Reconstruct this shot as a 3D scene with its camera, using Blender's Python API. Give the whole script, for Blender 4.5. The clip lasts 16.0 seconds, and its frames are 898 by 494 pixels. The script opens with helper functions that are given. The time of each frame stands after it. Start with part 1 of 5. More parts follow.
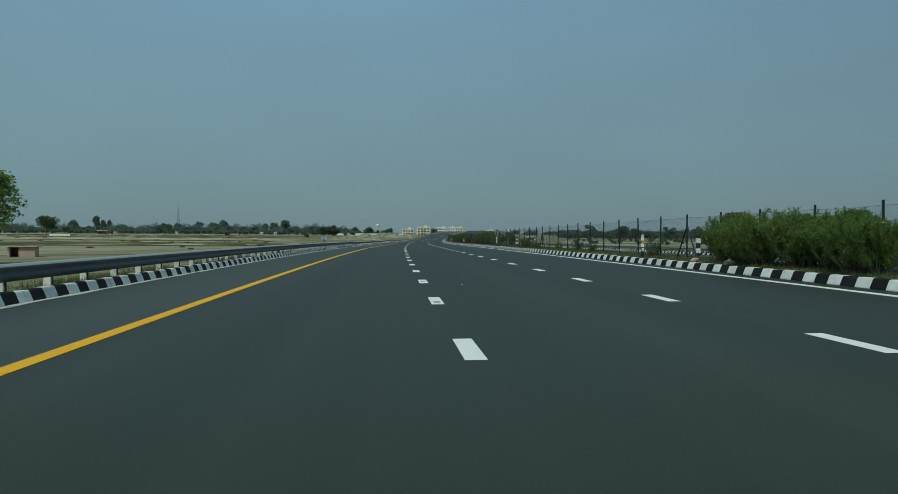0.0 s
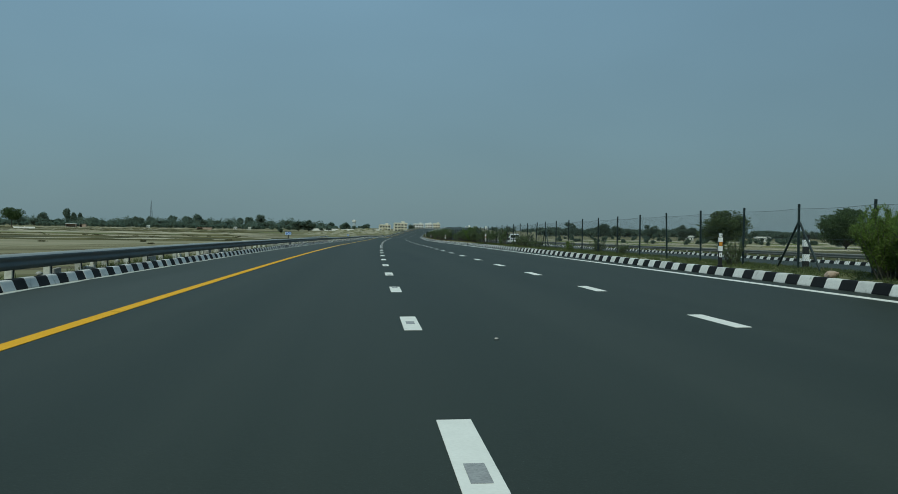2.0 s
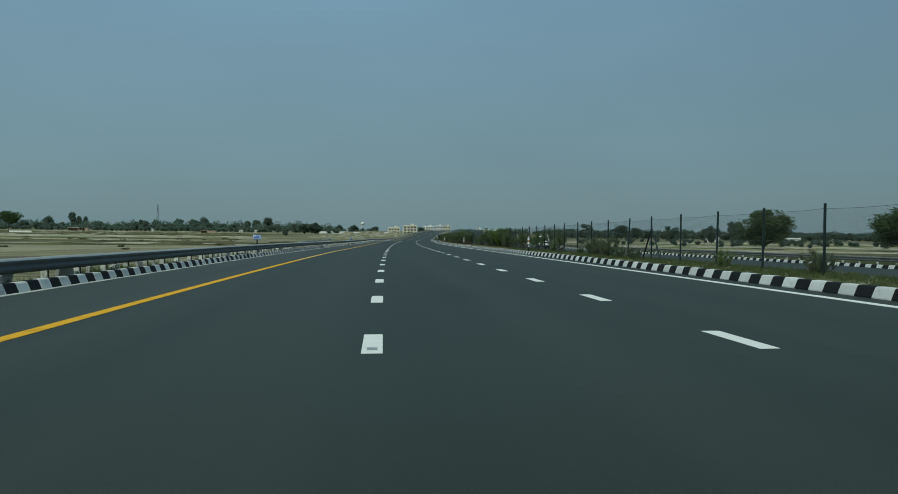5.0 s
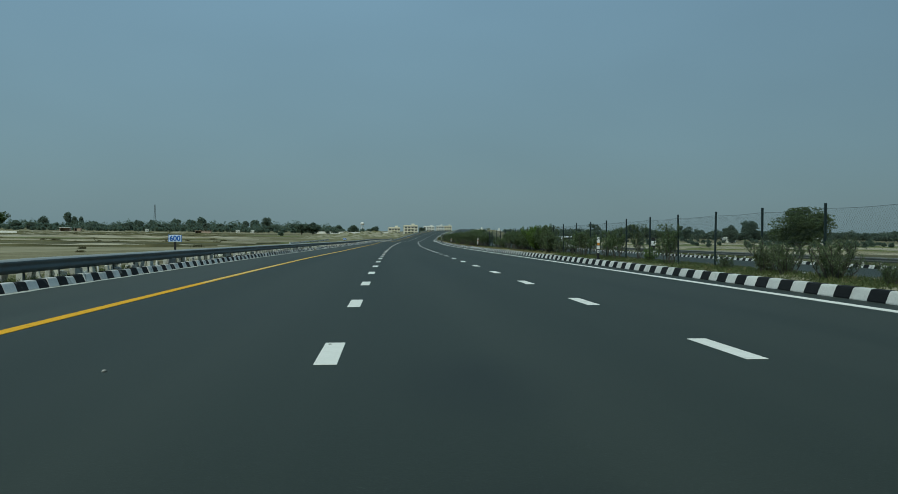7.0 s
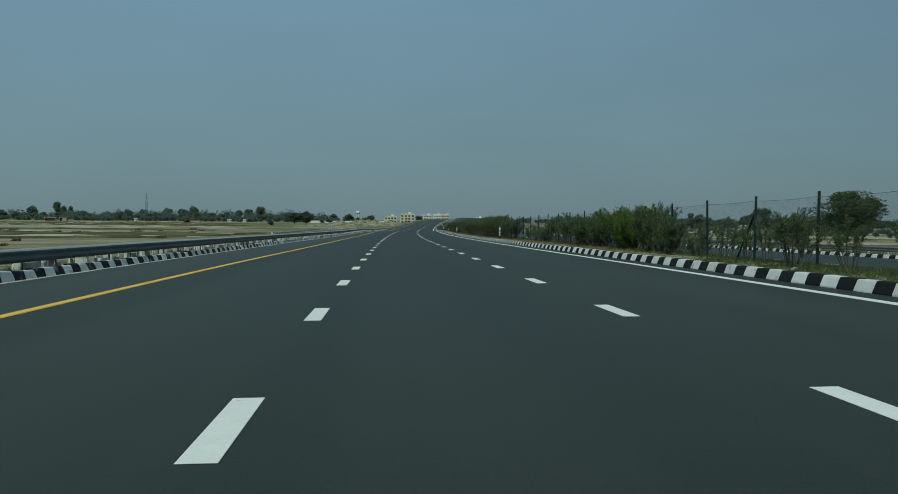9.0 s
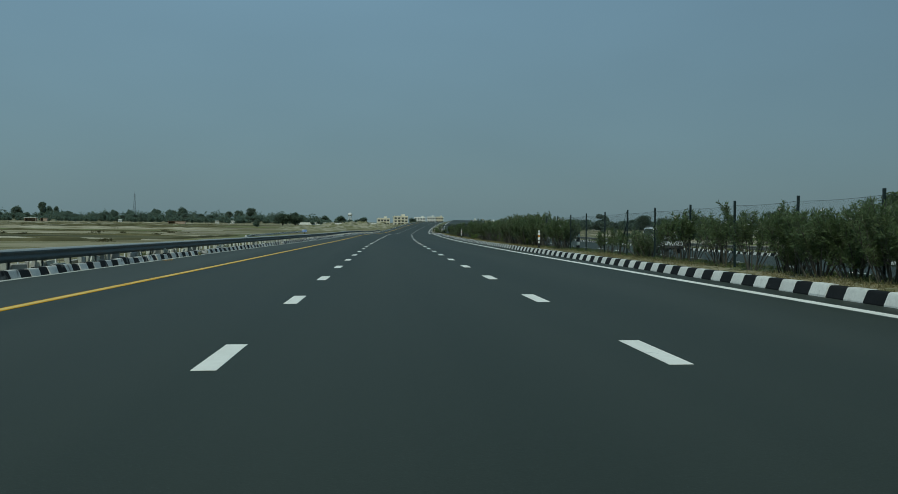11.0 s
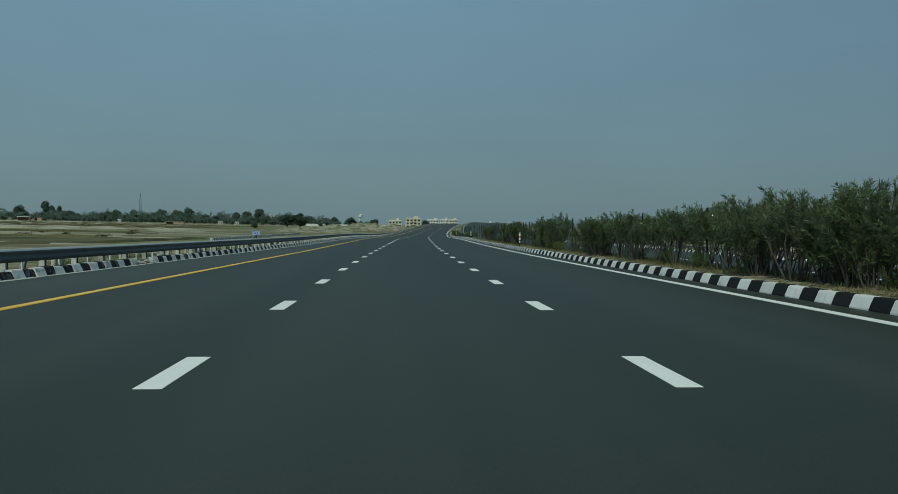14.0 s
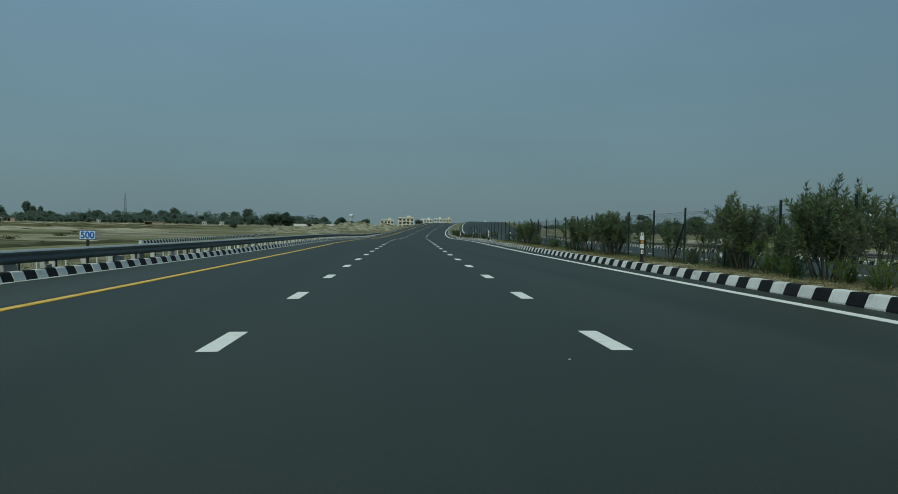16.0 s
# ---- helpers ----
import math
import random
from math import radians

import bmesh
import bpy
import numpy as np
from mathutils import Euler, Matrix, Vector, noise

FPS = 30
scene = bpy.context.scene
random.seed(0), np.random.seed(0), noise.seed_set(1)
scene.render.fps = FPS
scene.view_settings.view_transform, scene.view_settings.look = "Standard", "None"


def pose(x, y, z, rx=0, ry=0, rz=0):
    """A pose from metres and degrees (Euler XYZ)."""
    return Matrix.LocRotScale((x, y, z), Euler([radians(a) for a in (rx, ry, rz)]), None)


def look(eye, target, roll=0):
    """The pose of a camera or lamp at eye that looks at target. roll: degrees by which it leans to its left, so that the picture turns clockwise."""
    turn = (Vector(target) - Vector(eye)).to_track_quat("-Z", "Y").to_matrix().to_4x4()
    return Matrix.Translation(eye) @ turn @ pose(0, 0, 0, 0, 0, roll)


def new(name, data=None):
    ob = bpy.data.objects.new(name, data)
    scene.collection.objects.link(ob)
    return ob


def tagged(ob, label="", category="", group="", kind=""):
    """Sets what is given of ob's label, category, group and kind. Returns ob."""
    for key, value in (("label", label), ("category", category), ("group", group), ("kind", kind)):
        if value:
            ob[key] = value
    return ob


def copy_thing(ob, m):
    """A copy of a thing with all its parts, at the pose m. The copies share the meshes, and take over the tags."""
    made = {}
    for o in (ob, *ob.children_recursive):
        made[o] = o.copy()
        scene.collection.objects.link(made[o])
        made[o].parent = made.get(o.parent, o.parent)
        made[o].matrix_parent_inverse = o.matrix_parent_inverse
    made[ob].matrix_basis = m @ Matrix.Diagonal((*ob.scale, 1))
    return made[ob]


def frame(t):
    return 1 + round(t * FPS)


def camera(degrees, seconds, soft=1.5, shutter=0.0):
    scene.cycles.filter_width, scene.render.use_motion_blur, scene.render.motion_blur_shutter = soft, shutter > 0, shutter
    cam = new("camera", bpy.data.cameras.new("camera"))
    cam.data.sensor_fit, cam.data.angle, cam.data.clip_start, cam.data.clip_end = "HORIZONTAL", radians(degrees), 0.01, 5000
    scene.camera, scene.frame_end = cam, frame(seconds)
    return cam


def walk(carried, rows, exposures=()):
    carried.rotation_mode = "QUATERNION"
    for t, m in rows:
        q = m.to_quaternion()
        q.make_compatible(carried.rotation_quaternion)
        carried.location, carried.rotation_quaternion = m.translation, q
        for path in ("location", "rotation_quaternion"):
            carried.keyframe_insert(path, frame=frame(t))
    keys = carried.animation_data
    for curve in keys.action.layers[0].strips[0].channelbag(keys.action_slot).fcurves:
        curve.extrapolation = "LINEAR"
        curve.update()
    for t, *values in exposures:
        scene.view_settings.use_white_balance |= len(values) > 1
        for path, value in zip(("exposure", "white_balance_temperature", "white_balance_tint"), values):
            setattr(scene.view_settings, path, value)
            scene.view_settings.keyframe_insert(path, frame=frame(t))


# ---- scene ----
cam = camera(55.2, 16.0, soft=0.8)
WALK = [
    (0.0, pose(-0.740, -8.833, 1.105, 89.017, -0.387, -3.871)),
    (0.5, pose(-0.745, -6.411, 1.096, 88.707, -1.247, -3.692)),
    (1.0, pose(-0.700, -3.806, 1.086, 88.532, -1.335, -4.366)),
    (1.5, pose(-0.601, -1.391, 1.078, 88.568, -1.194, -4.945)),
    (2.0, pose(-0.500, 1.132, 1.069, 88.793, -0.928, -5.397)),
    (2.5, pose(-0.386, 3.686, 1.059, 88.901, -0.725, -5.366)),
    (3.0, pose(-0.303, 6.493, 1.047, 89.035, -0.780, -5.103)),
    (3.5, pose(-0.217, 9.556, 1.033, 89.033, -0.709, -4.961)),
    (4.0, pose(-0.105, 13.013, 1.018, 88.981, -0.544, -4.764)),
    (4.2, pose(-0.067, 14.491, 1.010, 88.889, -0.588, -4.804)),
    (6.3, pose(0.466, 32.048, 0.914, 89.050, -0.877, -4.690)),
    (6.5, pose(0.510, 34.024, 0.901, 88.853, -0.974, -4.776)),
    (7.0, pose(0.684, 39.220, 0.868, 88.955, -0.646, -4.745)),
    (7.5, pose(0.831, 44.243, 0.834, 88.646, -0.596, -4.730)),
    (8.0, pose(0.989, 49.841, 0.794, 88.205, -0.680, -4.721)),
    (8.5, pose(1.136, 55.021, 0.757, 88.205, -0.711, -4.827)),
    (9.0, pose(1.305, 60.523, 0.715, 88.214, -0.494, -4.976)),
    (9.2, pose(1.365, 62.713, 0.698, 88.209, -0.776, -5.162)),
    (11.3, pose(2.323, 85.095, 0.515, 88.504, -0.749, -5.440)),
    (11.5, pose(2.410, 87.372, 0.495, 88.624, -0.662, -5.377)),
    (12.0, pose(2.626, 93.447, 0.440, 88.519, -0.731, -5.187)),
    (12.5, pose(2.822, 99.221, 0.386, 88.485, -0.957, -5.020)),
    (13.0, pose(3.015, 105.656, 0.325, 88.420, -0.942, -4.802)),
    (13.5, pose(3.173, 111.732, 0.269, 88.805, -0.723, -4.609)),
    (14.0, pose(3.333, 118.529, 0.207, 88.579, -1.175, -4.611)),
    (14.5, pose(3.496, 125.055, 0.150, 88.755, -1.370, -4.834)),
    (15.0, pose(3.703, 132.271, 0.089, 88.801, -1.049, -4.906)),
    (15.5, pose(3.918, 139.090, 0.034, 88.614, -0.775, -4.947)),
    (16.0, pose(4.135, 146.682, -0.026, 88.581, -1.005, -5.113)),
]
walk(cam, WALK, exposures=((0.0, -0.42, 5950, -7), (8.5, -0.42, 5950, -7), (9.0, -0.53, 5950, -7), (11.3, -0.57, 5950, -7), (16.0, -0.59, 5950, -7)))

# ---- sky and sun: hazy late morning, sun high over the fields on the left ----
SUN_DIR = Vector((-0.30, -0.56, 0.78)).normalized()
world = bpy.data.worlds.new("sky")
scene.world = world
world.use_nodes = True
wn = world.node_tree.nodes
sky = wn.new("ShaderNodeTexSky")
sky.sky_type = "NISHITA"
sky.sun_disc = False
sky.sun_elevation = math.asin(SUN_DIR.z)
sky.sun_rotation = math.atan2(SUN_DIR.x, SUN_DIR.y)
sky.air_density, sky.dust_density, sky.ozone_density = 1.2, 0.8, 2.0
# thick dust haze veils the sky evenly
haze = wn.new("ShaderNodeMix")
haze.data_type = "RGBA"
haze.inputs[0].default_value = 0.92
world.node_tree.links.new(sky.outputs[0], haze.inputs[6])
# faint, wide banks of thinner and thicker haze
sky_at = wn.new("ShaderNodeTexCoord")
bank_map = wn.new("ShaderNodeMapping")
bank_map.inputs[3].default_value = (1.0, 1.0, 2.6)
bank = wn.new("ShaderNodeTexNoise")
bank.inputs["Scale"].default_value, bank.inputs["Detail"].default_value = 2.2, 3.0
bank_range = wn.new("ShaderNodeMapRange")
bank_range.inputs[1].default_value, bank_range.inputs[2].default_value = 0.3, 0.7
bank_range.inputs[3].default_value, bank_range.inputs[4].default_value = 0.95, 1.05
bank_mul = wn.new("ShaderNodeVectorMath")
bank_mul.operation = "SCALE"
sky_links = world.node_tree.links
sky_links.new(sky_at.outputs["Generated"], bank_map.inputs[0])
sky_links.new(bank_map.outputs[0], bank.inputs[0])
sky_links.new(bank.outputs[0], bank_range.inputs[0])
sky_links.new(haze.outputs[2], bank_mul.inputs[0])
sky_height = wn.new("ShaderNodeSeparateXYZ")
rise = wn.new("ShaderNodeMapRange")
rise.inputs[2].default_value, rise.inputs[3].default_value, rise.inputs[4].default_value = 0.32, 0.92, 1.20
lift = wn.new("ShaderNodeMath")
lift.operation = "MULTIPLY"
sky_links.new(sky_at.outputs["Generated"], sky_height.inputs[0])
sky_links.new(sky_height.outputs[2], rise.inputs[0])
# greyer dust low down, bluer haze above
dust = wn.new("ShaderNodeMix")
dust.data_type = "RGBA"
dust.inputs[6].default_value, dust.inputs[7].default_value = (1.98, 2.66, 3.06, 1), (1.84, 2.66, 3.50, 1)
climb = wn.new("ShaderNodeMapRange")
climb.inputs[2].default_value = 0.26
sky_links.new(sky_height.outputs[2], climb.inputs[0])
sky_links.new(climb.outputs[0], dust.inputs[0])
sky_links.new(dust.outputs[2], haze.inputs[7])
# the haze glows a little more on the sun's side
sunward = wn.new("ShaderNodeMapRange")
sunward.inputs[1].default_value, sunward.inputs[2].default_value = 0.0, 0.65
sunward.inputs[3].default_value, sunward.inputs[4].default_value = 0.985, 0.82
veil = wn.new("ShaderNodeMath")
veil.operation = "MULTIPLY"
sky_links.new(sky_height.outputs[0], sunward.inputs[0])
sky_links.new(rise.outputs[0], veil.inputs[0])
sky_links.new(sunward.outputs[0], veil.inputs[1])
sky_links.new(veil.outputs[0], lift.inputs[0])
sky_links.new(bank_range.outputs[0], lift.inputs[1])
sky_links.new(lift.outputs[0], bank_mul.inputs["Scale"])
sky_links.new(bank_mul.outputs[0], wn["Background"].inputs[0])
wn["Background"].inputs[1].default_value = 0.13
sun_data = bpy.data.lights.new("sun", "SUN")
sun_data.energy, sun_data.angle, sun_data.color = 2.8, radians(1.2), (1.0, 0.94, 0.80)
sun = new("sun", sun_data)
sun.matrix_world = look(SUN_DIR * 50, (0, 0, 0))


# ---- materials ----
def nodes_of(name):
    m = bpy.data.materials.new(name)
    m.use_nodes = True
    return m, m.node_tree.nodes, m.node_tree.links, m.node_tree.nodes["Principled BSDF"]


def mixed(n, l, fac, a, b):
    x = n.new("ShaderNodeMix")
    x.data_type = "RGBA"
    l.new(fac, x.inputs[0])
    for sock, v in ((x.inputs[6], a), (x.inputs[7], b)):
        if isinstance(v, tuple):
            sock.default_value = (*v, 1)
        else:
            l.new(v, sock)
    return x.outputs[2]


def ramp(n, l, fac, lo, hi):
    r = n.new("ShaderNodeMapRange")
    r.inputs[1].default_value, r.inputs[2].default_value = lo, hi
    l.new(fac, r.inputs[0])
    return r.outputs[0]


def noise_of(n, l, scale, detail=4, stretch=(1, 1, 1), space="Object", distortion=0.0):
    tc = n.new("ShaderNodeTexCoord")
    mp = n.new("ShaderNodeMapping")
    mp.inputs[3].default_value = stretch
    if space == "World":
        g = n.new("ShaderNodeNewGeometry")
        l.new(g.outputs["Position"], mp.inputs[0])
    else:
        l.new(tc.outputs["Object"], mp.inputs[0])
    t = n.new("ShaderNodeTexNoise")
    t.inputs["Scale"].default_value, t.inputs["Detail"].default_value = scale, detail
    t.inputs["Distortion"].default_value = distortion
    l.new(mp.outputs[0], t.inputs[0])
    return t.outputs[0]


def surface(name, a, b, rough=0.8, fine=40.0, coarse=1.5, metal=0.0, bump=0.2, stain=None, stain_at=(0.55, 0.7), stain_scale=3.0,
            spread=0.0, spec=0.4, stretch=(1, 1, 1), space="World"):
    """Two colours mixed by fine grain and coarse blotches, with bump, an optional stain colour and a spread from object to object."""
    m, n, l, p = nodes_of(name)
    f = noise_of(n, l, fine, 3, (1, 1, 1), space)
    c = noise_of(n, l, coarse, 4, stretch, space)
    add = n.new("ShaderNodeMath")
    add.operation = "MULTIPLY_ADD"
    l.new(f, add.inputs[0])
    add.inputs[1].default_value = 0.5
    half = n.new("ShaderNodeMath")
    half.operation = "MULTIPLY"
    half.inputs[1].default_value = 0.5
    l.new(c, half.inputs[0])
    l.new(half.outputs[0], add.inputs[2])
    col = mixed(n, l, ramp(n, l, add.outputs[0], 0.32, 0.68), a, b)
    if stain:
        s = noise_of(n, l, stain_scale, 5, (1, 1, 1), space, 0.6)
        col = mixed(n, l, ramp(n, l, s, *stain_at), col, stain)
    if spread:
        o = n.new("ShaderNodeObjectInfo")
        hsv = n.new("ShaderNodeHueSaturation")
        r = n.new("ShaderNodeMapRange")
        r.inputs[3].default_value, r.inputs[4].default_value = 1 - spread, 1 + spread
        l.new(o.outputs["Random"], r.inputs[0])
        l.new(r.outputs[0], hsv.inputs["Value"])
        l.new(col, hsv.inputs["Color"])
        col = hsv.outputs[0]
    l.new(col, p.inputs["Base Color"])
    p.inputs["Roughness"].default_value, p.inputs["Metallic"].default_value = rough, metal
    p.inputs["Specular IOR Level"].default_value = spec
    if bump:
        bm_ = n.new("ShaderNodeBump")
        bm_.inputs["Strength"].default_value, bm_.inputs["Distance"].default_value = bump, 0.01
        l.new(add.outputs[0], bm_.inputs["Height"])
        l.new(bm_.outputs[0], p.inputs["Normal"])
    return m


def leafy(name, a, b, c, rough=0.6, spec=0.25, thin=0.38):
    """Leaves: three greens told out leaf by leaf, a little light let through."""
    m, n, l, p = nodes_of(name)
    g = n.new("ShaderNodeNewGeometry")
    o = n.new("ShaderNodeObjectInfo")
    col = mixed(n, l, g.outputs["Random Per Island"], a, b)
    col = mixed(n, l, ramp(n, l, o.outputs["Random"], 0.3, 1.6), col, c)
    l.new(col, p.inputs["Base Color"])
    p.inputs["Roughness"].default_value = rough
    p.inputs["Specular IOR Level"].default_value = spec
    t = n.new("ShaderNodeBsdfTranslucent")
    l.new(col, t.inputs[0])
    mx = n.new("ShaderNodeMixShader")
    mx.inputs[0].default_value = thin
    l.new(p.outputs[0], mx.inputs[1])
    l.new(t.outputs[0], mx.inputs[2])
    l.new(mx.outputs[0], n["Material Output"].inputs[0])
    return m


def asphalt_material(name, dust=None):
    """Fine rolled asphalt: dark stone grain, long wheel-track streaks, paler patches and a few oil stains; dust: a thin film of pale dust."""
    m, n, l, p = nodes_of(name)
    grain = noise_of(n, l, 70, 3, (1, 1, 1), "World")
    col = mixed(n, l, ramp(n, l, grain, 0.25, 0.75), (0.0094, 0.0128, 0.0072), (0.0175, 0.0213, 0.0132))
    track = noise_of(n, l, 0.75, 3, (1, 0.006, 1), "World")
    col = mixed(n, l, ramp(n, l, track, 0.42, 0.68), col, (0.024, 0.0275, 0.019))
    patch = noise_of(n, l, 0.16, 5, (1, 0.25, 1), "World", 0.5)
    col = mixed(n, l, ramp(n, l, patch, 0.48, 0.86), col, (0.015, 0.0195, 0.017))
    oil = noise_of(n, l, 0.55, 5, (1, 0.35, 1), "World", 0.8)
    col = mixed(n, l, ramp(n, l, oil, 0.68, 0.82), col, (0.020, 0.023, 0.021))
    where = n.new("ShaderNodeNewGeometry")
    for x, y, rx, ry in ((1.58, 36.69, 0.45, 2.60), (0.55, 23.10, 0.25, 0.35), (1.40, 45.69, 0.50, 1.20), (1.39, 41.99, 0.55, 0.70)):
        away, size, far = (n.new("ShaderNodeVectorMath") for k in range(3))
        away.operation, size.operation, far.operation = "SUBTRACT", "MULTIPLY", "LENGTH"
        away.inputs[1].default_value, size.inputs[1].default_value = (x, y, 0), (1 / rx, 1 / ry, 0)
        l.new(where.outputs["Position"], away.inputs[0])
        l.new(away.outputs[0], size.inputs[0])
        l.new(size.outputs[0], far.inputs[0])
        soft = n.new("ShaderNodeMath")
        soft.operation = "MULTIPLY"
        l.new(ramp(n, l, far.outputs["Value"], 1.5, 0.1), soft.inputs[0])
        l.new(ramp(n, l, oil, 0.2, 0.7), soft.inputs[1])
        col = mixed(n, l, soft.outputs[0], col, (0.0025, 0.0035, 0.003))
    stones = noise_of(n, l, 190, 1, (1, 1, 1), "World")
    col = mixed(n, l, ramp(n, l, stones, 0.66, 0.80), col, (0.11, 0.12, 0.11))
    if dust:
        film = noise_of(n, l, 0.5, 5, (1, 0.05, 1), "World", 0.4)
        col = mixed(n, l, ramp(n, l, film, 0.15, 0.95), col, dust)
    l.new(col, p.inputs["Base Color"])
    p.inputs["Roughness"].default_value = 0.64
    p.inputs["Specular IOR Level"].default_value = 0.55
    p.inputs["Specular Tint"].default_value = (0.94, 1.0, 0.84, 1)
    b = n.new("ShaderNodeBump")
    b.inputs["Strength"].default_value, b.inputs["Distance"].default_value = 0.2, 0.006
    l.new(grain, b.inputs["Height"])
    l.new(b.outputs[0], p.inputs["Normal"])
    return m


M_ASPHALT = asphalt_material("asphalt")
M_SHOULDER = asphalt_material("dusty_asphalt", (0.051, 0.056, 0.046))
M_WHITE = surface("road_paint_white", (0.76, 0.74, 0.68), (0.86, 0.84, 0.78), 0.7, 50, 6, bump=0.1, stain=(0.4, 0.4, 0.39), stain_at=(0.66, 0.8), stain_scale=4)


def paint_lit_tops(m, colour, low, high):
    """Paints the bright, sky-lit look into the colour of faces that look up."""
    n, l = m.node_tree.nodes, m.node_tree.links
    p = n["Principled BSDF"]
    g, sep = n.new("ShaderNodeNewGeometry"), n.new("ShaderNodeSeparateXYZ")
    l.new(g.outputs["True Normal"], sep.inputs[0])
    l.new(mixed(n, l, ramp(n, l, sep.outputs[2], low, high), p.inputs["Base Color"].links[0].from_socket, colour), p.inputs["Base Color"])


M_YELLOW = surface("road_paint_yellow", (0.74, 0.37, 0.018), (0.82, 0.44, 0.028), 0.8, 50, 2, bump=0.1, stain=(0.50, 0.26, 0.02), stain_at=(0.6, 0.75), stain_scale=2, spec=0.12)
M_YELLOW_PALE = surface("road_paint_yellow_worn", (0.70, 0.47, 0.11), (0.78, 0.57, 0.18), 0.75, 40, 0.8, bump=0.1, stain=(0.62, 0.36, 0.06), stain_at=(0.56, 0.72), stain_scale=0.7)
M_SCUFF = surface("tyre_scuff", (0.22, 0.22, 0.22), (0.42, 0.42, 0.42), 0.8, 60, 12, bump=0.05)
M_KERB_W = surface("kerb_paint_white", (0.58, 0.575, 0.55), (0.74, 0.735, 0.70), 0.75, 30, 3, bump=0.3, stain=(0.33, 0.32, 0.29), stain_at=(0.6, 0.78), stain_scale=3.5, spread=0.12)
M_KERB_WORN = surface("worn_kerb_paint_black", (0.010, 0.011, 0.012), (0.022, 0.022, 0.022), 0.85, 30, 3, bump=0.5, stain=(0.20, 0.195, 0.18), stain_at=(0.56, 0.70), stain_scale=3.2, spread=0.3, spec=0.2)
M_KERB_DUSTY = surface("dusty_kerb_paint_white", (0.54, 0.535, 0.505), (0.72, 0.71, 0.67), 0.8, 30, 3, bump=0.5, stain=(0.25, 0.24, 0.215), stain_at=(0.54, 0.70), stain_scale=3.0, spread=0.18)
M_KERB_B = surface("kerb_paint_black", (0.008, 0.009, 0.010), (0.016, 0.017, 0.018), 0.8, 30, 3, bump=0.3, stain=(0.07, 0.067, 0.06), stain_at=(0.68, 0.85), stain_scale=4, spread=0.2, spec=0.2)
M_CONC = surface("concrete", (0.30, 0.29, 0.27), (0.42, 0.41, 0.38), 0.9, 25, 1.5, bump=0.4, spread=0.15)
M_STEEL = surface("galvanised_steel", (0.062, 0.082, 0.087), (0.094, 0.117, 0.121), 0.58, 20, 1.2, metal=0.15, bump=0.05, stain=(0.09, 0.095, 0.09), stain_scale=1.3, spread=0.10)
M_STEEL_DUSTY = surface("dusty_steel", (0.15, 0.152, 0.14), (0.22, 0.22, 0.20), 0.8, 20, 1.2, metal=0.1, bump=0.1, stain=(0.12, 0.115, 0.10), stain_scale=1.5, spread=0.08)
M_STEEL_DARK = surface("weathered_post_steel", (0.035, 0.042, 0.044), (0.06, 0.068, 0.07), 0.6, 20, 2, metal=0.2, bump=0.1)
# lit upper lip of the beams, put into the steel's colour
paint_lit_tops(M_STEEL, (0.42, 0.43, 0.41), 0.62, 0.72)
M_POST_PALE = surface("pale_painted_steel", (0.48, 0.48, 0.42), (0.62, 0.62, 0.56), 0.7, 20, 2, bump=0.1, stain=(0.25, 0.23, 0.18), spread=0.3)
M_GREEN_STEEL = surface("dark_green_paint", (0.008, 0.018, 0.018), (0.014, 0.026, 0.026), 0.45, 30, 3, bump=0.05)
M_BLACK = surface("black_paint", (0.012, 0.012, 0.012), (0.02, 0.02, 0.02), 0.6, 30, 3, bump=0.05)
M_PLATE = surface("white_reflector", (0.74, 0.75, 0.75), (0.82, 0.82, 0.82), 0.4, 40, 5, bump=0.05)
M_ORANGE = surface("orange_reflector", (0.55, 0.22, 0.03), (0.65, 0.28, 0.04), 0.4, 40, 5, bump=0.05)
M_BLUE = surface("blue_sign_paint", (0.02, 0.10, 0.42), (0.03, 0.13, 0.48), 0.4, 40, 5, bump=0.03)
M_SIGN_FACE = surface("pale_blue_sign_face", (0.62, 0.72, 0.86), (0.68, 0.77, 0.88), 0.4, 40, 5, bump=0.03)
M_BARK = surface("bark", (0.08, 0.065, 0.05), (0.15, 0.125, 0.10), 0.9, 30, 4, bump=0.8, stretch=(1, 1, 0.25))
M_TWIG = surface("twig", (0.055, 0.050, 0.040), (0.115, 0.105, 0.085), 0.9, 30, 4, bump=0.3)
M_LEAF = leafy("oleander_leaf", (0.060, 0.098, 0.038), (0.165, 0.212, 0.090), (0.16, 0.185, 0.095), 0.5, 0.4)
M_WIRE = surface("weathered_fence_wire", (0.045, 0.06, 0.06), (0.07, 0.085, 0.085), 0.6, 30, 3, bump=0.0)
M_LEAF_FRESH = leafy("fresh_leaf", (0.080, 0.148, 0.027), (0.175, 0.255, 0.052), (0.18, 0.24, 0.055))
M_LEAF_TREE = leafy("tree_leaf", (0.058, 0.095, 0.036), (0.110, 0.155, 0.056), (0.12, 0.14, 0.07))
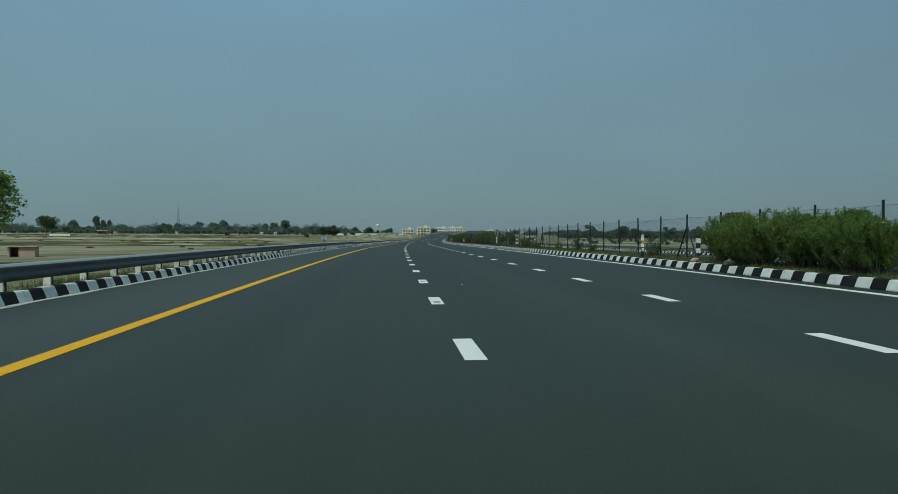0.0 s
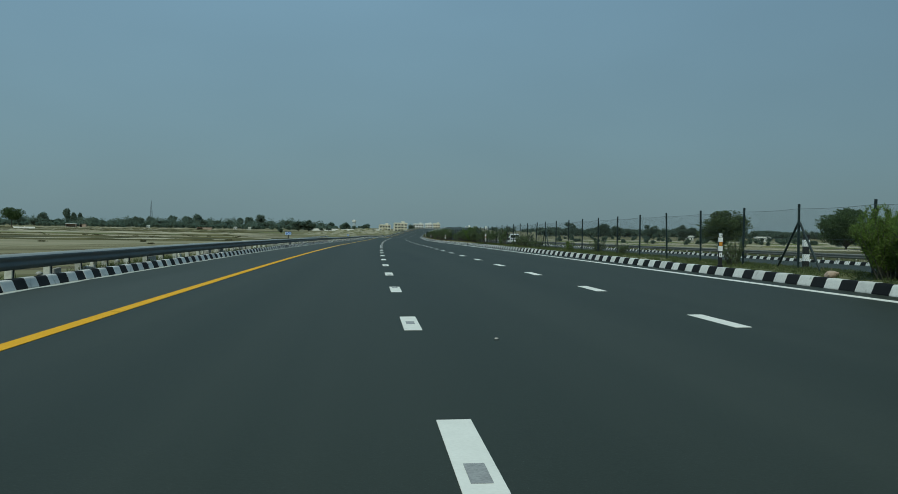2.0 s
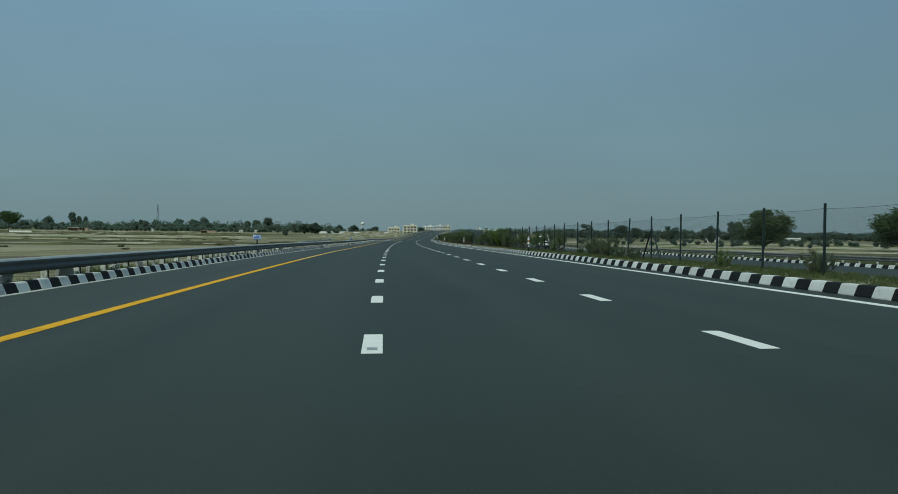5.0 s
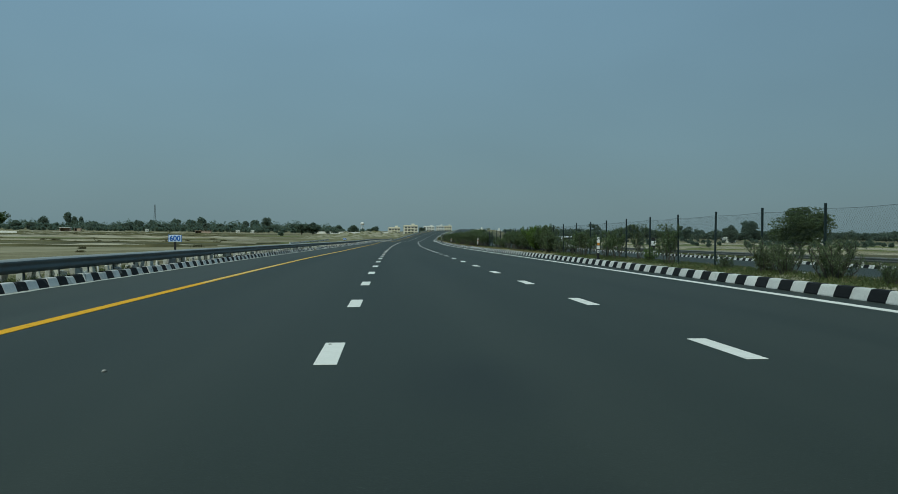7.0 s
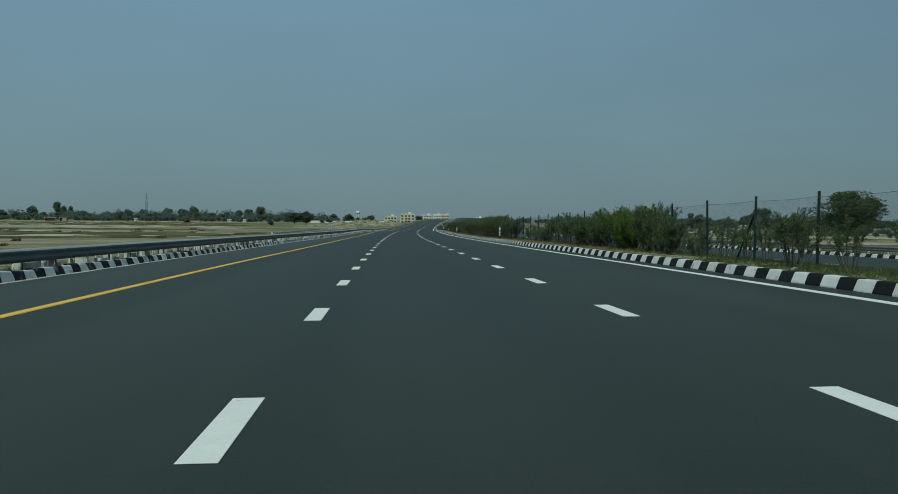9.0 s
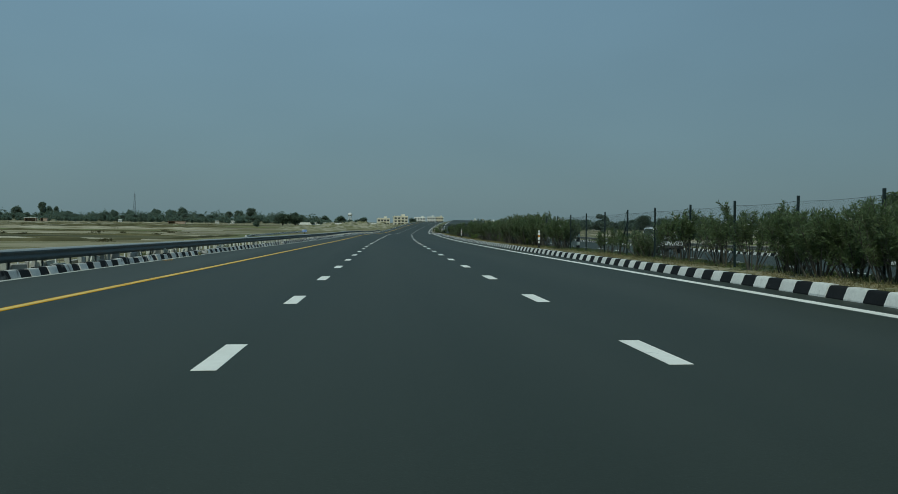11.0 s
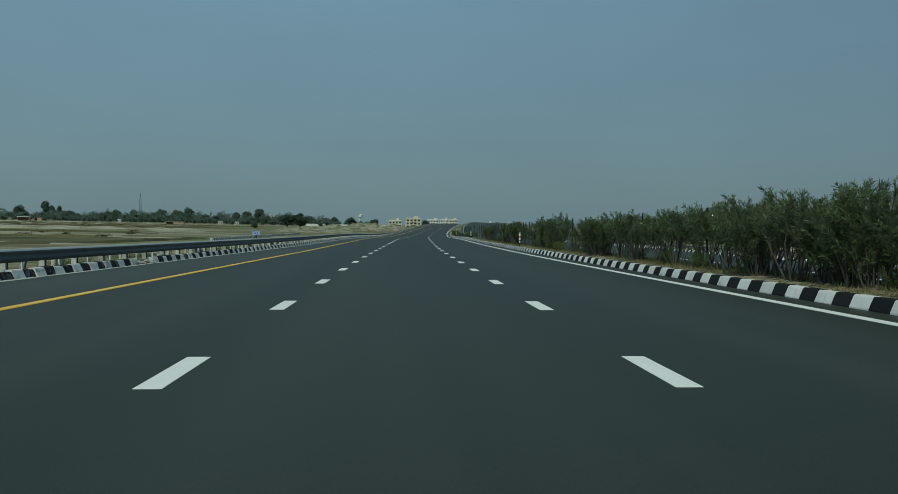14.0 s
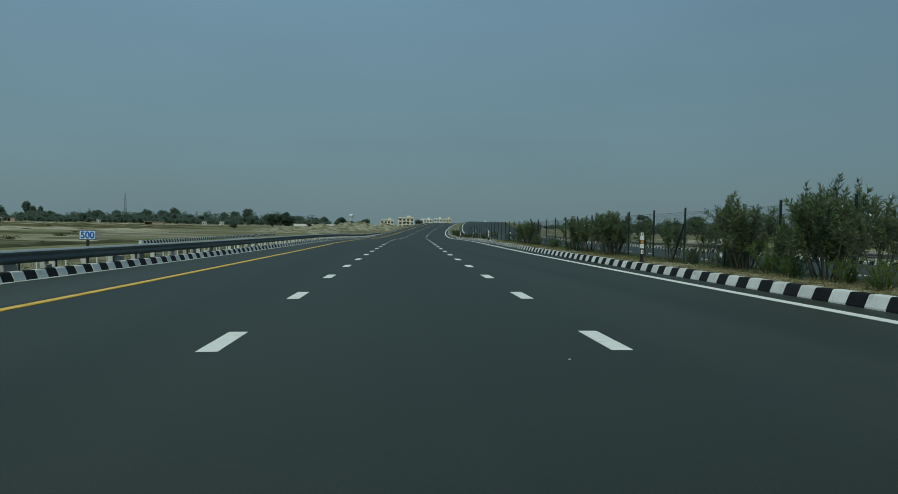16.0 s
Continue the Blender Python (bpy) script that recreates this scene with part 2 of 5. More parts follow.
# Distance haze is put into these two: lifted grey-green, extra light let through.
M_LEAF_HAZED = leafy("hazed_tree_leaf", (0.165, 0.215, 0.165), (0.205, 0.26, 0.20), (0.21, 0.25, 0.205), 0.9, 0.1, 0.6)
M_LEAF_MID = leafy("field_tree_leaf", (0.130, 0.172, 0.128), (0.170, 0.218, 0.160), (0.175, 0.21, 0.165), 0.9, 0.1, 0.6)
M_SCRUB = leafy("dry_scrub", (0.075, 0.075, 0.035), (0.14, 0.125, 0.07), (0.11, 0.11, 0.05), 0.9, 0.1)
M_PETAL = surface("white_petal", (0.72, 0.68, 0.68), (0.80, 0.76, 0.76), 0.6, 20, 2, bump=0.0)
M_GRASS = leafy("grass_blade", (0.075, 0.105, 0.034), (0.14, 0.155, 0.06), (0.13, 0.15, 0.055), 0.8)
M_STRAW = leafy("dry_grass_blade", (0.20, 0.18, 0.08), (0.33, 0.28, 0.15), (0.24, 0.21, 0.10), 0.8)


def field_material():
    """Bare and stubble plots in a patchwork, with green edges and fine soil grain."""
    m, n, l, p = nodes_of("field_soil")
    g = n.new("ShaderNodeNewGeometry")
    mp = n.new("ShaderNodeMapping")
    mp.inputs[3].default_value = (0.014, 0.022, 1.0)
    mp.inputs[2].default_value = (0, 0, 0.06)
    l.new(g.outputs["Position"], mp.inputs[0])
    v = n.new("ShaderNodeTexVoronoi")
    v.inputs["Scale"].default_value = 1.0
    v.inputs["Randomness"].default_value = 0.85
    l.new(mp.outputs[0], v.inputs[0])
    edge = n.new("ShaderNodeTexVoronoi")
    edge.feature = "DISTANCE_TO_EDGE"
    edge.inputs["Scale"].default_value = 1.0
    edge.inputs["Randomness"].default_value = 0.85
    l.new(mp.outputs[0], edge.inputs[0])
    sep = n.new("ShaderNodeSeparateColor")
    l.new(v.outputs["Color"], sep.inputs[0])
    soil = mixed(n, l, sep.outputs[0], (0.285, 0.25, 0.155), (0.205, 0.195, 0.108))
    soil = mixed(n, l, ramp(n, l, sep.outputs[1], 0.66, 0.70), soil, (0.17, 0.165, 0.08))
    soil = mixed(n, l, ramp(n, l, sep.outputs[2], 0.76, 0.80), soil, (0.29, 0.26, 0.18))
    fine = noise_of(n, l, 1.2, 6, (0.35, 1, 1), "World")
    soil = mixed(n, l, ramp(n, l, fine, 0.40, 0.85), soil, (0.19, 0.165, 0.095))
    streak = noise_of(n, l, 0.085, 6, (0.10, 1, 1), "World", 0.8)
    soil = mixed(n, l, ramp(n, l, streak, 0.53, 0.60), soil, (0.15, 0.14, 0.075))
    bund = noise_of(n, l, 0.30, 6, (0.06, 1, 1), "World", 0.6)
    soil = mixed(n, l, ramp(n, l, bund, 0.56, 0.60), soil, (0.12, 0.10, 0.06))
    pale = noise_of(n, l, 0.07, 6, (0.08, 1, 1), "World", 0.7)
    soil = mixed(n, l, ramp(n, l, pale, 0.60, 0.66), soil, (0.36, 0.33, 0.265))
    soil = mixed(n, l, ramp(n, l, edge.outputs["Distance"], 0.020, 0.008), soil, (0.115, 0.115, 0.05))
    clods = noise_of(n, l, 0.55, 6, (0.5, 1, 1), "World", 0.5)
    soil = mixed(n, l, ramp(n, l, clods, 0.56, 0.70), soil, (0.125, 0.115, 0.06))
    l.new(soil, p.inputs["Base Color"])
    p.inputs["Roughness"].default_value = 0.95
    p.inputs["Specular IOR Level"].default_value = 0.1
    return m


M_FIELD = field_material()
M_VERGE = surface("dry_verge_soil", (0.15, 0.135, 0.075), (0.27, 0.24, 0.155), 0.95, 12, 0.9, bump=0.8, stain=(0.075, 0.095, 0.03), stain_at=(0.48, 0.62), stain_scale=1.1, spec=0.1)
M_MEDIAN = surface("grassy_median_soil", (0.085, 0.105, 0.042), (0.165, 0.165, 0.085), 0.95, 14, 0.6, bump=0.8, stain=(0.33, 0.30, 0.21), stain_at=(0.54, 0.64), stain_scale=0.5, spec=0.1)
M_DRY = surface("dry_mown_grass", (0.165, 0.145, 0.080), (0.40, 0.355, 0.245), 0.95, 26, 5.0, bump=1.0, stain=(0.115, 0.115, 0.05), stain_at=(0.50, 0.60), stain_scale=4.0, spec=0.1)
M_SAND = surface("pale_spoil", (0.24, 0.225, 0.155), (0.36, 0.335, 0.25), 0.95, 3, 0.4, bump=0.8, stain=(0.15, 0.15, 0.075), stain_at=(0.44, 0.60), stain_scale=0.35, spec=0.1)


# ---- the road's line: curvature and grade by distance ----
KNOT = [-20, 40, 100, 160, 210, 260, 310, 360, 410, 460, 510, 570, 640, 720]
BEND = [-0.13, -0.293, -0.125, -0.346, -0.093, -0.285, -0.239, -0.346, -0.494, -0.279, -0.242, 0.422, 1.224, 1.439]
GRADE = [0.37, -0.058, -0.349, -0.115, 0.269, -0.741, 0.485, 1.306, 2.264, 2.649, 2.149, 0.791, -0.575, -1.293]
RS = np.arange(-20, 760, 1.0)
RT = np.cumsum(np.interp(RS, KNOT, BEND)) * 1e-3
RT -= np.interp(0, RS, RT)
RX, RY, RZ = np.cumsum(-np.sin(RT)), np.cumsum(np.cos(RT)), np.cumsum(np.interp(RS, KNOT, GRADE)) * 1e-2
CROSSFALL, FALL = 0.0138, -0.0065
RZ = RZ + CROSSFALL * RX + FALL * RY
RX, RY, RZ = (a - np.interp(0, RS, a) for a in (RX, RY, RZ))


def opposite_rise(s, off):
    """How far the opposite carriageway climbs over its usual level towards the far bend."""
    return float(np.interp(s, (240, 330, 430, 740), (0.0, 0.35, 1.3, 1.5)) * np.interp(off, (9.9, 11.6, 34, 60), (0, 1, 1, 0)))


def place(s, off, up=0.0):
    """A point at distance s along the road, off to its right, up over its surface."""
    th = np.interp(s, RS, RT)
    over = min(s + 20, 0.0)
    return Vector((np.interp(s, RS, RX) + off * np.cos(th) - over * np.sin(th), np.interp(s, RS, RY) + off * np.sin(th) + over * np.cos(th), np.interp(s, RS, RZ) + up + opposite_rise(s, off) + CROSSFALL * off - FALL * over * -1))


def stand(s, off, up=0.0, turn=0.0, follow=True):
    """The pose of a thing beside the road: y along the road, x to the right; follow: pitched with the grade."""
    th, sl = np.interp(s, RS, RT), np.interp(s, KNOT, GRADE) * 1e-2 + FALL
    return Matrix.Translation(place(s, off, up)) @ Matrix.Rotation(th + radians(turn), 4, "Z") @ (Matrix.Rotation(math.atan(sl), 4, "X") @ Matrix.Rotation(-CROSSFALL, 4, "Y") if follow else Matrix.Identity(4))


# ---- mesh helpers ----
def mesh_of(name, verts, faces, mats, index=None, smooth=False):
    me = bpy.data.meshes.new(name)
    me.from_pydata([tuple(v) for v in verts], [], [tuple(f) for f in faces])
    for m in (mats if isinstance(mats, (list, tuple)) else [mats]):
        me.materials.append(m)
    if index is not None:
        me.polygons.foreach_set("material_index", list(index))
    if smooth:
        me.polygons.foreach_set("use_smooth", [True] * len(me.polygons))
    me.update()
    return me


def put(name, me, parent=None, m=None, label=""):
    ob = new(name, me)
    if parent:
        ob.parent = parent
    if m is not None:
        ob.matrix_basis = m
    return tagged(ob, label)


def bm_mesh(name, bm, mat, smooth=False):
    me = bpy.data.meshes.new(name)
    bm.normal_update()
    bm.to_mesh(me)
    bm.free()
    for m in (mat if isinstance(mat, (list, tuple)) else [mat]):
        me.materials.append(m)
    if smooth:
        me.polygons.foreach_set("use_smooth", [True] * len(me.polygons))
    return me


def part(name, bm, mat, parent=None, label="", m=None, smooth=False):
    return put(name, bm_mesh(name, bm, mat, smooth), parent, m, label)


def box(x0, x1, y0, y1, z0, z1, bevel=0.0, bm=None):
    bm = bm or bmesh.new()
    v = bmesh.ops.create_cube(bm, size=1)["verts"]
    for q in v:
        q.co = Vector((x0 + (q.co.x + 0.5) * (x1 - x0), y0 + (q.co.y + 0.5) * (y1 - y0), z0 + (q.co.z + 0.5) * (z1 - z0)))
    if bevel:
        es = list({e for q in v for e in q.link_edges})
        bmesh.ops.bevel(bm, geom=es, offset=bevel, segments=1, affect="EDGES", profile=0.5)
    return bm


def rod(a, b, r0, r1=None, seg=8, bm=None):
    bm = bm or bmesh.new()
    a, b = Vector(a), Vector(b)
    r1 = r0 if r1 is None else r1
    rot = (b - a).to_track_quat("Z", "Y").to_matrix().to_4x4()
    bmesh.ops.create_cone(bm, cap_ends=True, segments=seg, radius1=r0, radius2=r1, depth=(b - a).length, matrix=Matrix.Translation((a + b) / 2) @ rot)
    return bm


def strip(name, off0, off1, up, s0, s1, step, mat, thick=0.0, kind="structure", label="", bank=0.0):
    """A band that follows the road between two offsets; thick: closed slab with sides."""
    ss = np.arange(s0, s1 + 1e-6, step)
    verts, faces = [], []
    for s in ss:
        o0, o1 = (q(s) if callable(q) else q for q in (off0, off1))
        a, b = place(s, o0, up), place(s, o1, up + bank)
        verts += [a, b, a - Vector((0, 0, thick)), b - Vector((0, 0, thick))]
    for i in range(len(ss) - 1):
        k = 4 * i
        faces.append((k, k + 1, k + 5, k + 4))
        if thick:
            faces += [(k, k + 4, k + 6, k + 2), (k + 1, k + 3, k + 7, k + 5)]
    if thick:
        k = 4 * (len(ss) - 1)
        faces += [(0, 2, 3, 1), (k, k + 1, k + 3, k + 2)]
    return tagged(put(name, mesh_of(name, verts, faces, mat)), label, "", "", kind)


def thing(name, m, label, category, group="", kind=""):
    e = new(name)
    e.matrix_basis = m
    e.empty_display_size = 0.3
    return tagged(e, label, category, group, kind)


# ---- ground: one sheet from the verge to the horizon ----
FIELD_Z, OPP0, OPP1 = -2.5, 11.6, 28.6
OPP_UP0, OPP_UP1 = -0.42, -0.82


def opp_up(off):
    return OPP_UP0 + (OPP_UP1 - OPP_UP0) * (off - OPP0) / (OPP1 - OPP0)


def ground():
    cols = [(-60, None), (-30, None), (-16, None), (-12, -0.9), (-9.0, -0.05), (-8.0, 0.06), (-7.1, 0.10), (-6.98, 0.08), (-6.97, -0.12), (8.50, -0.12), (8.51, 0.16),
            (9.0, 0.2), (9.6, 0.22), (10.2, 0.18), (10.8, 0.02), (11.4, -0.38), (11.65, -0.56), (28.7, -1.0), (28.8, -0.68), (30.5, -0.78), (34, -1.4), (60, None)]
    ss = list(np.arange(-60, 755, 3.0))
    verts, idx = [], []
    for s in ss:
        rz = place(s, 0).z
        row = []
        far = place(s, 0)
        for x in (-3500, -900, -250):
            row.append(Vector((x, far.y * (1 if x > -300 else 1.6 if x > -1000 else 5), FIELD_Z)))
        for off, up in cols:
            z = FIELD_Z if up is None else place(s, off, up).z
            if off in (-30, -16):
                edge = place(s, -12, -0.9).z
                z = edge + (FIELD_Z - edge) * ((-12 - off) / 30)
            row.append(Vector((*place(s, off).xy, z)))
        for x in (250, 900, 3500):
            row.append(Vector((x, far.y * (1 if x < 300 else 1.6 if x < 1000 else 5), FIELD_Z)))
        verts.append(row)
    last = [Vector((v.x * (3.0 if abs(v.x) < 300 else 1.2), 4400, FIELD_Z)) for v in verts[-1]]
    mid = [Vector((v.x + (l.x - v.x) * 0.06, v.y + (4400 - v.y) * 0.06, FIELD_Z)) for v, l in zip(verts[-1], last)]
    verts += [mid, last]
    w = len(verts[0])
    flat = [v for r in verts for v in r]
    faces, mi = [], []
    for i in range(len(verts) - 1):
        for j in range(w - 1):
            k = i * w + j
            faces.append((k, k + 1, k + w + 1, k + w))
            off = cols[j - 3][0] if 3 <= j < 3 + len(cols) else 99
            mi.append(0 if not 5 <= j <= w - 6 or i >= len(ss) else 2 if 8 < off < 11.5 else 1)
    me = mesh_of("ground", flat, faces, [M_FIELD, M_VERGE, M_MEDIAN], mi, smooth=False)
    return tagged(put("ground", me), "flat dry farmland with bare and stubble plots beside the highway", "ground", kind="structure")


ground()
strip("road", -3.9, 8.46, 0.0, -40, 740, 2.0, M_ASPHALT, 0.25, label="smooth dark grey asphalt carriageway with three lanes")
strip("road_shoulder", -6.98, -3.9, 0.0, -40, 740, 2.0, M_SHOULDER, 0.25, label="slightly paler dusty asphalt of the paved shoulder")
strip("road_opposite", OPP0, OPP1, OPP_UP0, -40, 740, 2.0, M_ASPHALT, 0.25, label="dark grey asphalt carriageway beyond the median", bank=OPP_UP1 - OPP_UP0)


# ---- lane markings ----
LANE, DASH, PERIOD = 3.75, 1.5, 6.0


def yellow_off(s):
    return float(np.interp(s, (85, 108, 165, 215), (-3.87, -3.72, -3.66, -4.05)))


strip("yellow_edge_line", lambda s: yellow_off(s) - 0.10, lambda s: yellow_off(s) + 0.10, 0.006, -40, 740, 2.0, M_YELLOW, 0.006, label="solid yellow painted line along the shoulder")
strip("yellow_edge_line", lambda s: yellow_off(s) - 0.055, lambda s: yellow_off(s) + 0.06, 0.0085, 60, 740, 2.0, M_YELLOW_PALE, 0.003, label="paler dusty middle of the yellow painted line")
strip("white_edge_line", 7.694 - 0.10, 7.694 + 0.10, 0.006, -40, 740, 2.0, M_WHITE, 0.006, label="solid white painted line beside the median kerb")
dash_me = bm_mesh("dash", box(-0.10, 0.10, -DASH, 0, 0.0, 0.006, 0.002), M_WHITE)
for lane_no, lane_off in enumerate((0.0, LANE)):
    lane = thing("lane_marking", Matrix.Identity(4), "row of broken white lane dashes on the asphalt", "road marking", kind="structure")
    for k in range(-5, 110):
        put("dash", dash_me, lane, stand(k * PERIOD, lane_off, 0.0005))
for lane_off in (15.9, 19.65):
    lane = thing("lane_marking", Matrix.Identity(4), "row of broken white lane dashes on the opposite carriageway", "road marking", kind="structure")
    for k in range(2, 70):
        put("dash", dash_me, lane, stand(k * PERIOD + 0.5, lane_off, opp_up(lane_off) + 0.003))
strip("white_edge_line", 12.2, 12.4, opp_up(12.2) + 0.006, -40, 740, 2.0, M_WHITE, 0.008, label="solid white painted line along the opposite carriageway", bank=opp_up(12.4) - opp_up(12.2))


def shoulder_off(s):
    return float(np.interp(s, (125, 185), (-6.86, -6.11)))


# ---- kerbs of black and white painted blocks ----
BLOCK = 0.6


def kerb_block(side, mat, chipped=0.0):
    """One precast block: battered face towards the road (side: where the road lies), rounded top edge; chipped: how crumbled its edges are."""
    prof = [(0.0, -0.05), (0.0, 0.02), (0.06, 0.165), (0.075, 0.19), (0.10, 0.20), (0.22, 0.20), (0.235, 0.19), (0.235, -0.05)]
    h = BLOCK / 2 - 0.004
    verts = [(-side * x, y, z) for y in (-h, h) for x, z in prof]
    n = len(prof)
    faces = [tuple(range(n)), tuple(range(2 * n - 1, n - 1, -1))]
    faces += [(i, i + n, i + 1 + n, i + 1) for i in range(n - 1)]
    verts = [Vector(v) + chipped * 0.018 * Vector((noise.noise(Vector(v) * 5 + Vector((chipped, 0, 0))), noise.noise(Vector(v) * 4 + Vector((0, 7 * chipped, 0))), min(0.0, noise.noise(Vector(v) * 4 + Vector((0, 0, 5 * chipped)))))) for v in verts]
    me = mesh_of("kerb_block", verts, faces, mat)
    bm = bmesh.new()
    bm.from_mesh(me)
    bmesh.ops.recalc_face_normals(bm, faces=bm.faces)
    bm.to_mesh(me)
    bm.free()
    return me


def kerb(name, off_of, up_of, side, marks, s1, s_far, label, gaps=(), worn_from=1e9):
    """marks: distances and the pairs of blocks counted there; a pair is one white and one black block."""
    base = thing(name, Matrix.Identity(4), label, "kerb", kind="structure")
    rng = random.Random(name)
    mats = [kerb_block(side, M_KERB_W), kerb_block(side, M_KERB_B)]
    worn = [kerb_block(side, M_KERB_DUSTY, 0.4), kerb_block(side, M_KERB_WORN, 0.5), kerb_block(side, M_KERB_DUSTY, 1.2), kerb_block(side, M_KERB_WORN, 1.5)] if worn_from < 1e9 else []
    far_v, far_f, far_m = [], [], []
    s_at, n_at = marks
    i = -1
    while True:
        i += 1
        a, b = np.interp(i / 2, n_at, s_at), np.interp((i + 1) / 2, n_at, s_at)
        s = (a + b) / 2
        if s > s_far or b - a < 0.1:
            break
        m = stand(s, off_of(s), up_of(s)) @ pose(rng.gauss(0, 0.004), 0, rng.gauss(0, 0.003), 0, rng.gauss(0, 0.4), rng.gauss(0, 0.25)) @ Matrix.Diagonal((1, (b - a) / BLOCK, 1, 1))
        if any(g0 < s < g1 for g0, g1 in gaps):
            continue
        if s < s1:
            if s > worn_from + rng.uniform(-14, 14):
                m = m @ pose(rng.gauss(0, 0.008), 0, rng.gauss(-0.006, 0.010), rng.gauss(0, 0.5), rng.gauss(0, 1.0), rng.gauss(0, 0.7))
                put("kerb_block", worn[i % 2 + 2 * (rng.random() < 0.3)], base, m)
            else:
                put("kerb_block", mats[i % 2], base, m)
        else:
            k = len(far_v)
            far_v += [m @ v.co for v in mats[0].vertices]
            far_f += [tuple(k + j for j in f.vertices) for f in mats[0].polygons]
            far_m += [i % 2] * len(mats[0].polygons)
    if far_f:
        tagged(put("kerb_run", mesh_of("kerb_run", far_v, far_f, [M_KERB_W, M_KERB_B], far_m), base), kind="stuff")


kerb("kerb_median", lambda s: 8.36, lambda s: 0.0, -1, ((0.44, 11.83, 20.38, 26.87, 47.90, 57.67, 68.50, 98.77, 110.42, 136.43, 143.74, 159.80, 523.0), (0, 10.5, 18.5, 24.5, 43.5, 52.5, 62.5, 90.5, 101.5, 125.5, 132.5, 147.5, 485.5)), 180, 520, "black and white painted concrete kerb along the median")
kerb("kerb_shoulder", shoulder_off, lambda s: 0.0, 1, ((0.297, 550.0 + 0.297), (0, 550.0 / 1.099)), 163, 520, "black and white painted concrete kerb along the outer shoulder", gaps=((120.6, 122.2), (146.0, 147.4)), worn_from=66)
kerb("kerb_opposite", lambda s: OPP1, lambda s: OPP_UP1, -1, ((18.0, 438.0), (0, 350)), 196, 420, "black and white painted kerb beyond the opposite carriageway")


# ---- W-beam guardrails ----
def beam_mesh(length, side, mat):
    w = [(0.0, 0.0), (0.010, 0.03), (0.048, 0.06), (0.052, 0.10), (0.026, 0.135), (0.022, 0.155), (0.026, 0.175), (0.058, 0.205), (0.070, 0.235), (0.062, 0.258), (0.018, 0.297), (0.0, 0.31)]
    verts, faces, n = [], [], len(w)
    for dx in (0.0, -0.012):
        for y in (0, length):
            verts += [(side * (x + dx), y, z) for x, z in w]
    for i in range(n - 1):
        faces += [(i, i + 1, n + i + 1, n + i), (2 * n + i, 3 * n + i, 3 * n + i + 1, 2 * n + i + 1)]
    faces += [(0, n, 3 * n, 2 * n), (n - 1, 3 * n - 1, 4 * n - 1, 2 * n - 1)]
    me = mesh_of("beam", verts, faces, mat)
    me.polygons.foreach_set("use_smooth", [True] * len(me.polygons))
    return me


def guardrail(name, off_of, up, side, s0, s1, label, mat, stakes=0):
    """A beam on posts; stakes: from where on thin white stakes stand behind it."""
    rail = thing(name, Matrix.Identity(4), label, "guardrail", kind="structure")
    rng = random.Random(name)
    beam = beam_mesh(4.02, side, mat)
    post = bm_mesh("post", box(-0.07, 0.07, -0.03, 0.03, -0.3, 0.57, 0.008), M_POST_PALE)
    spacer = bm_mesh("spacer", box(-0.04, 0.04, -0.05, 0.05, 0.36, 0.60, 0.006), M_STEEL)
    stake = bm_mesh("stake", box(-0.018, 0.018, -0.022, 0.022, -0.3, 0.40, 0.005), M_PLATE)
    channel = bm_mesh("channel", box(-0.065, 0.085, 0.032, 0.075, -0.3, 0.60, 0.006), M_STEEL_DARK)
    s, i = s0, 0
    while s < s1:
        skew = -math.degrees(math.atan((off_of(s + 4) - off_of(s)) / 4))
        m = stand(s, off_of(s), up) @ pose(0, 0, rng.gauss(0, 0.0012), 0, 0, skew + rng.gauss(0, 0.012))
        put("beam", beam, rail, m @ pose(0, 0, 0.335))
        for d in (0.4, 2.4):
            q = stand(s + d, off_of(s + d) - side * 0.19, up) @ pose(0, 0, rng.gauss(0, 0.01), rng.gauss(0, 1), rng.gauss(0, 1.5), rng.gauss(0, 4))
            rail_post = put("post", post, rail, q)
            put("channel", channel, rail_post)
            put("spacer", spacer, rail, stand(s + d, off_of(s + d) - side * 0.065, up))
        if stakes and s > stakes:
            for d in (1.4, 3.4):
                put("stake", stake, rail, stand(s + d, off_of(s + d) - side * rng.uniform(0.12, 0.30), up) @ pose(0, 0, rng.gauss(0, 0.03), rng.gauss(0, 2), rng.gauss(0, 3), 0))
        s += 4.0
    return rail


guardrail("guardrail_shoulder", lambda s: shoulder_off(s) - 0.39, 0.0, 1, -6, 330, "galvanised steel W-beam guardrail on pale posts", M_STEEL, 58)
guardrail("guardrail_opposite", lambda s: OPP1 + 0.7, OPP_UP1, -1, 20, 330, "dusty steel W-beam guardrail beyond the opposite carriageway", M_STEEL_DUSTY)


# ---- chain-link fence in the median ----
FENCE_OFF, FENCE0, SPAN = 9.45, 20.32 - 29.95, 2.995


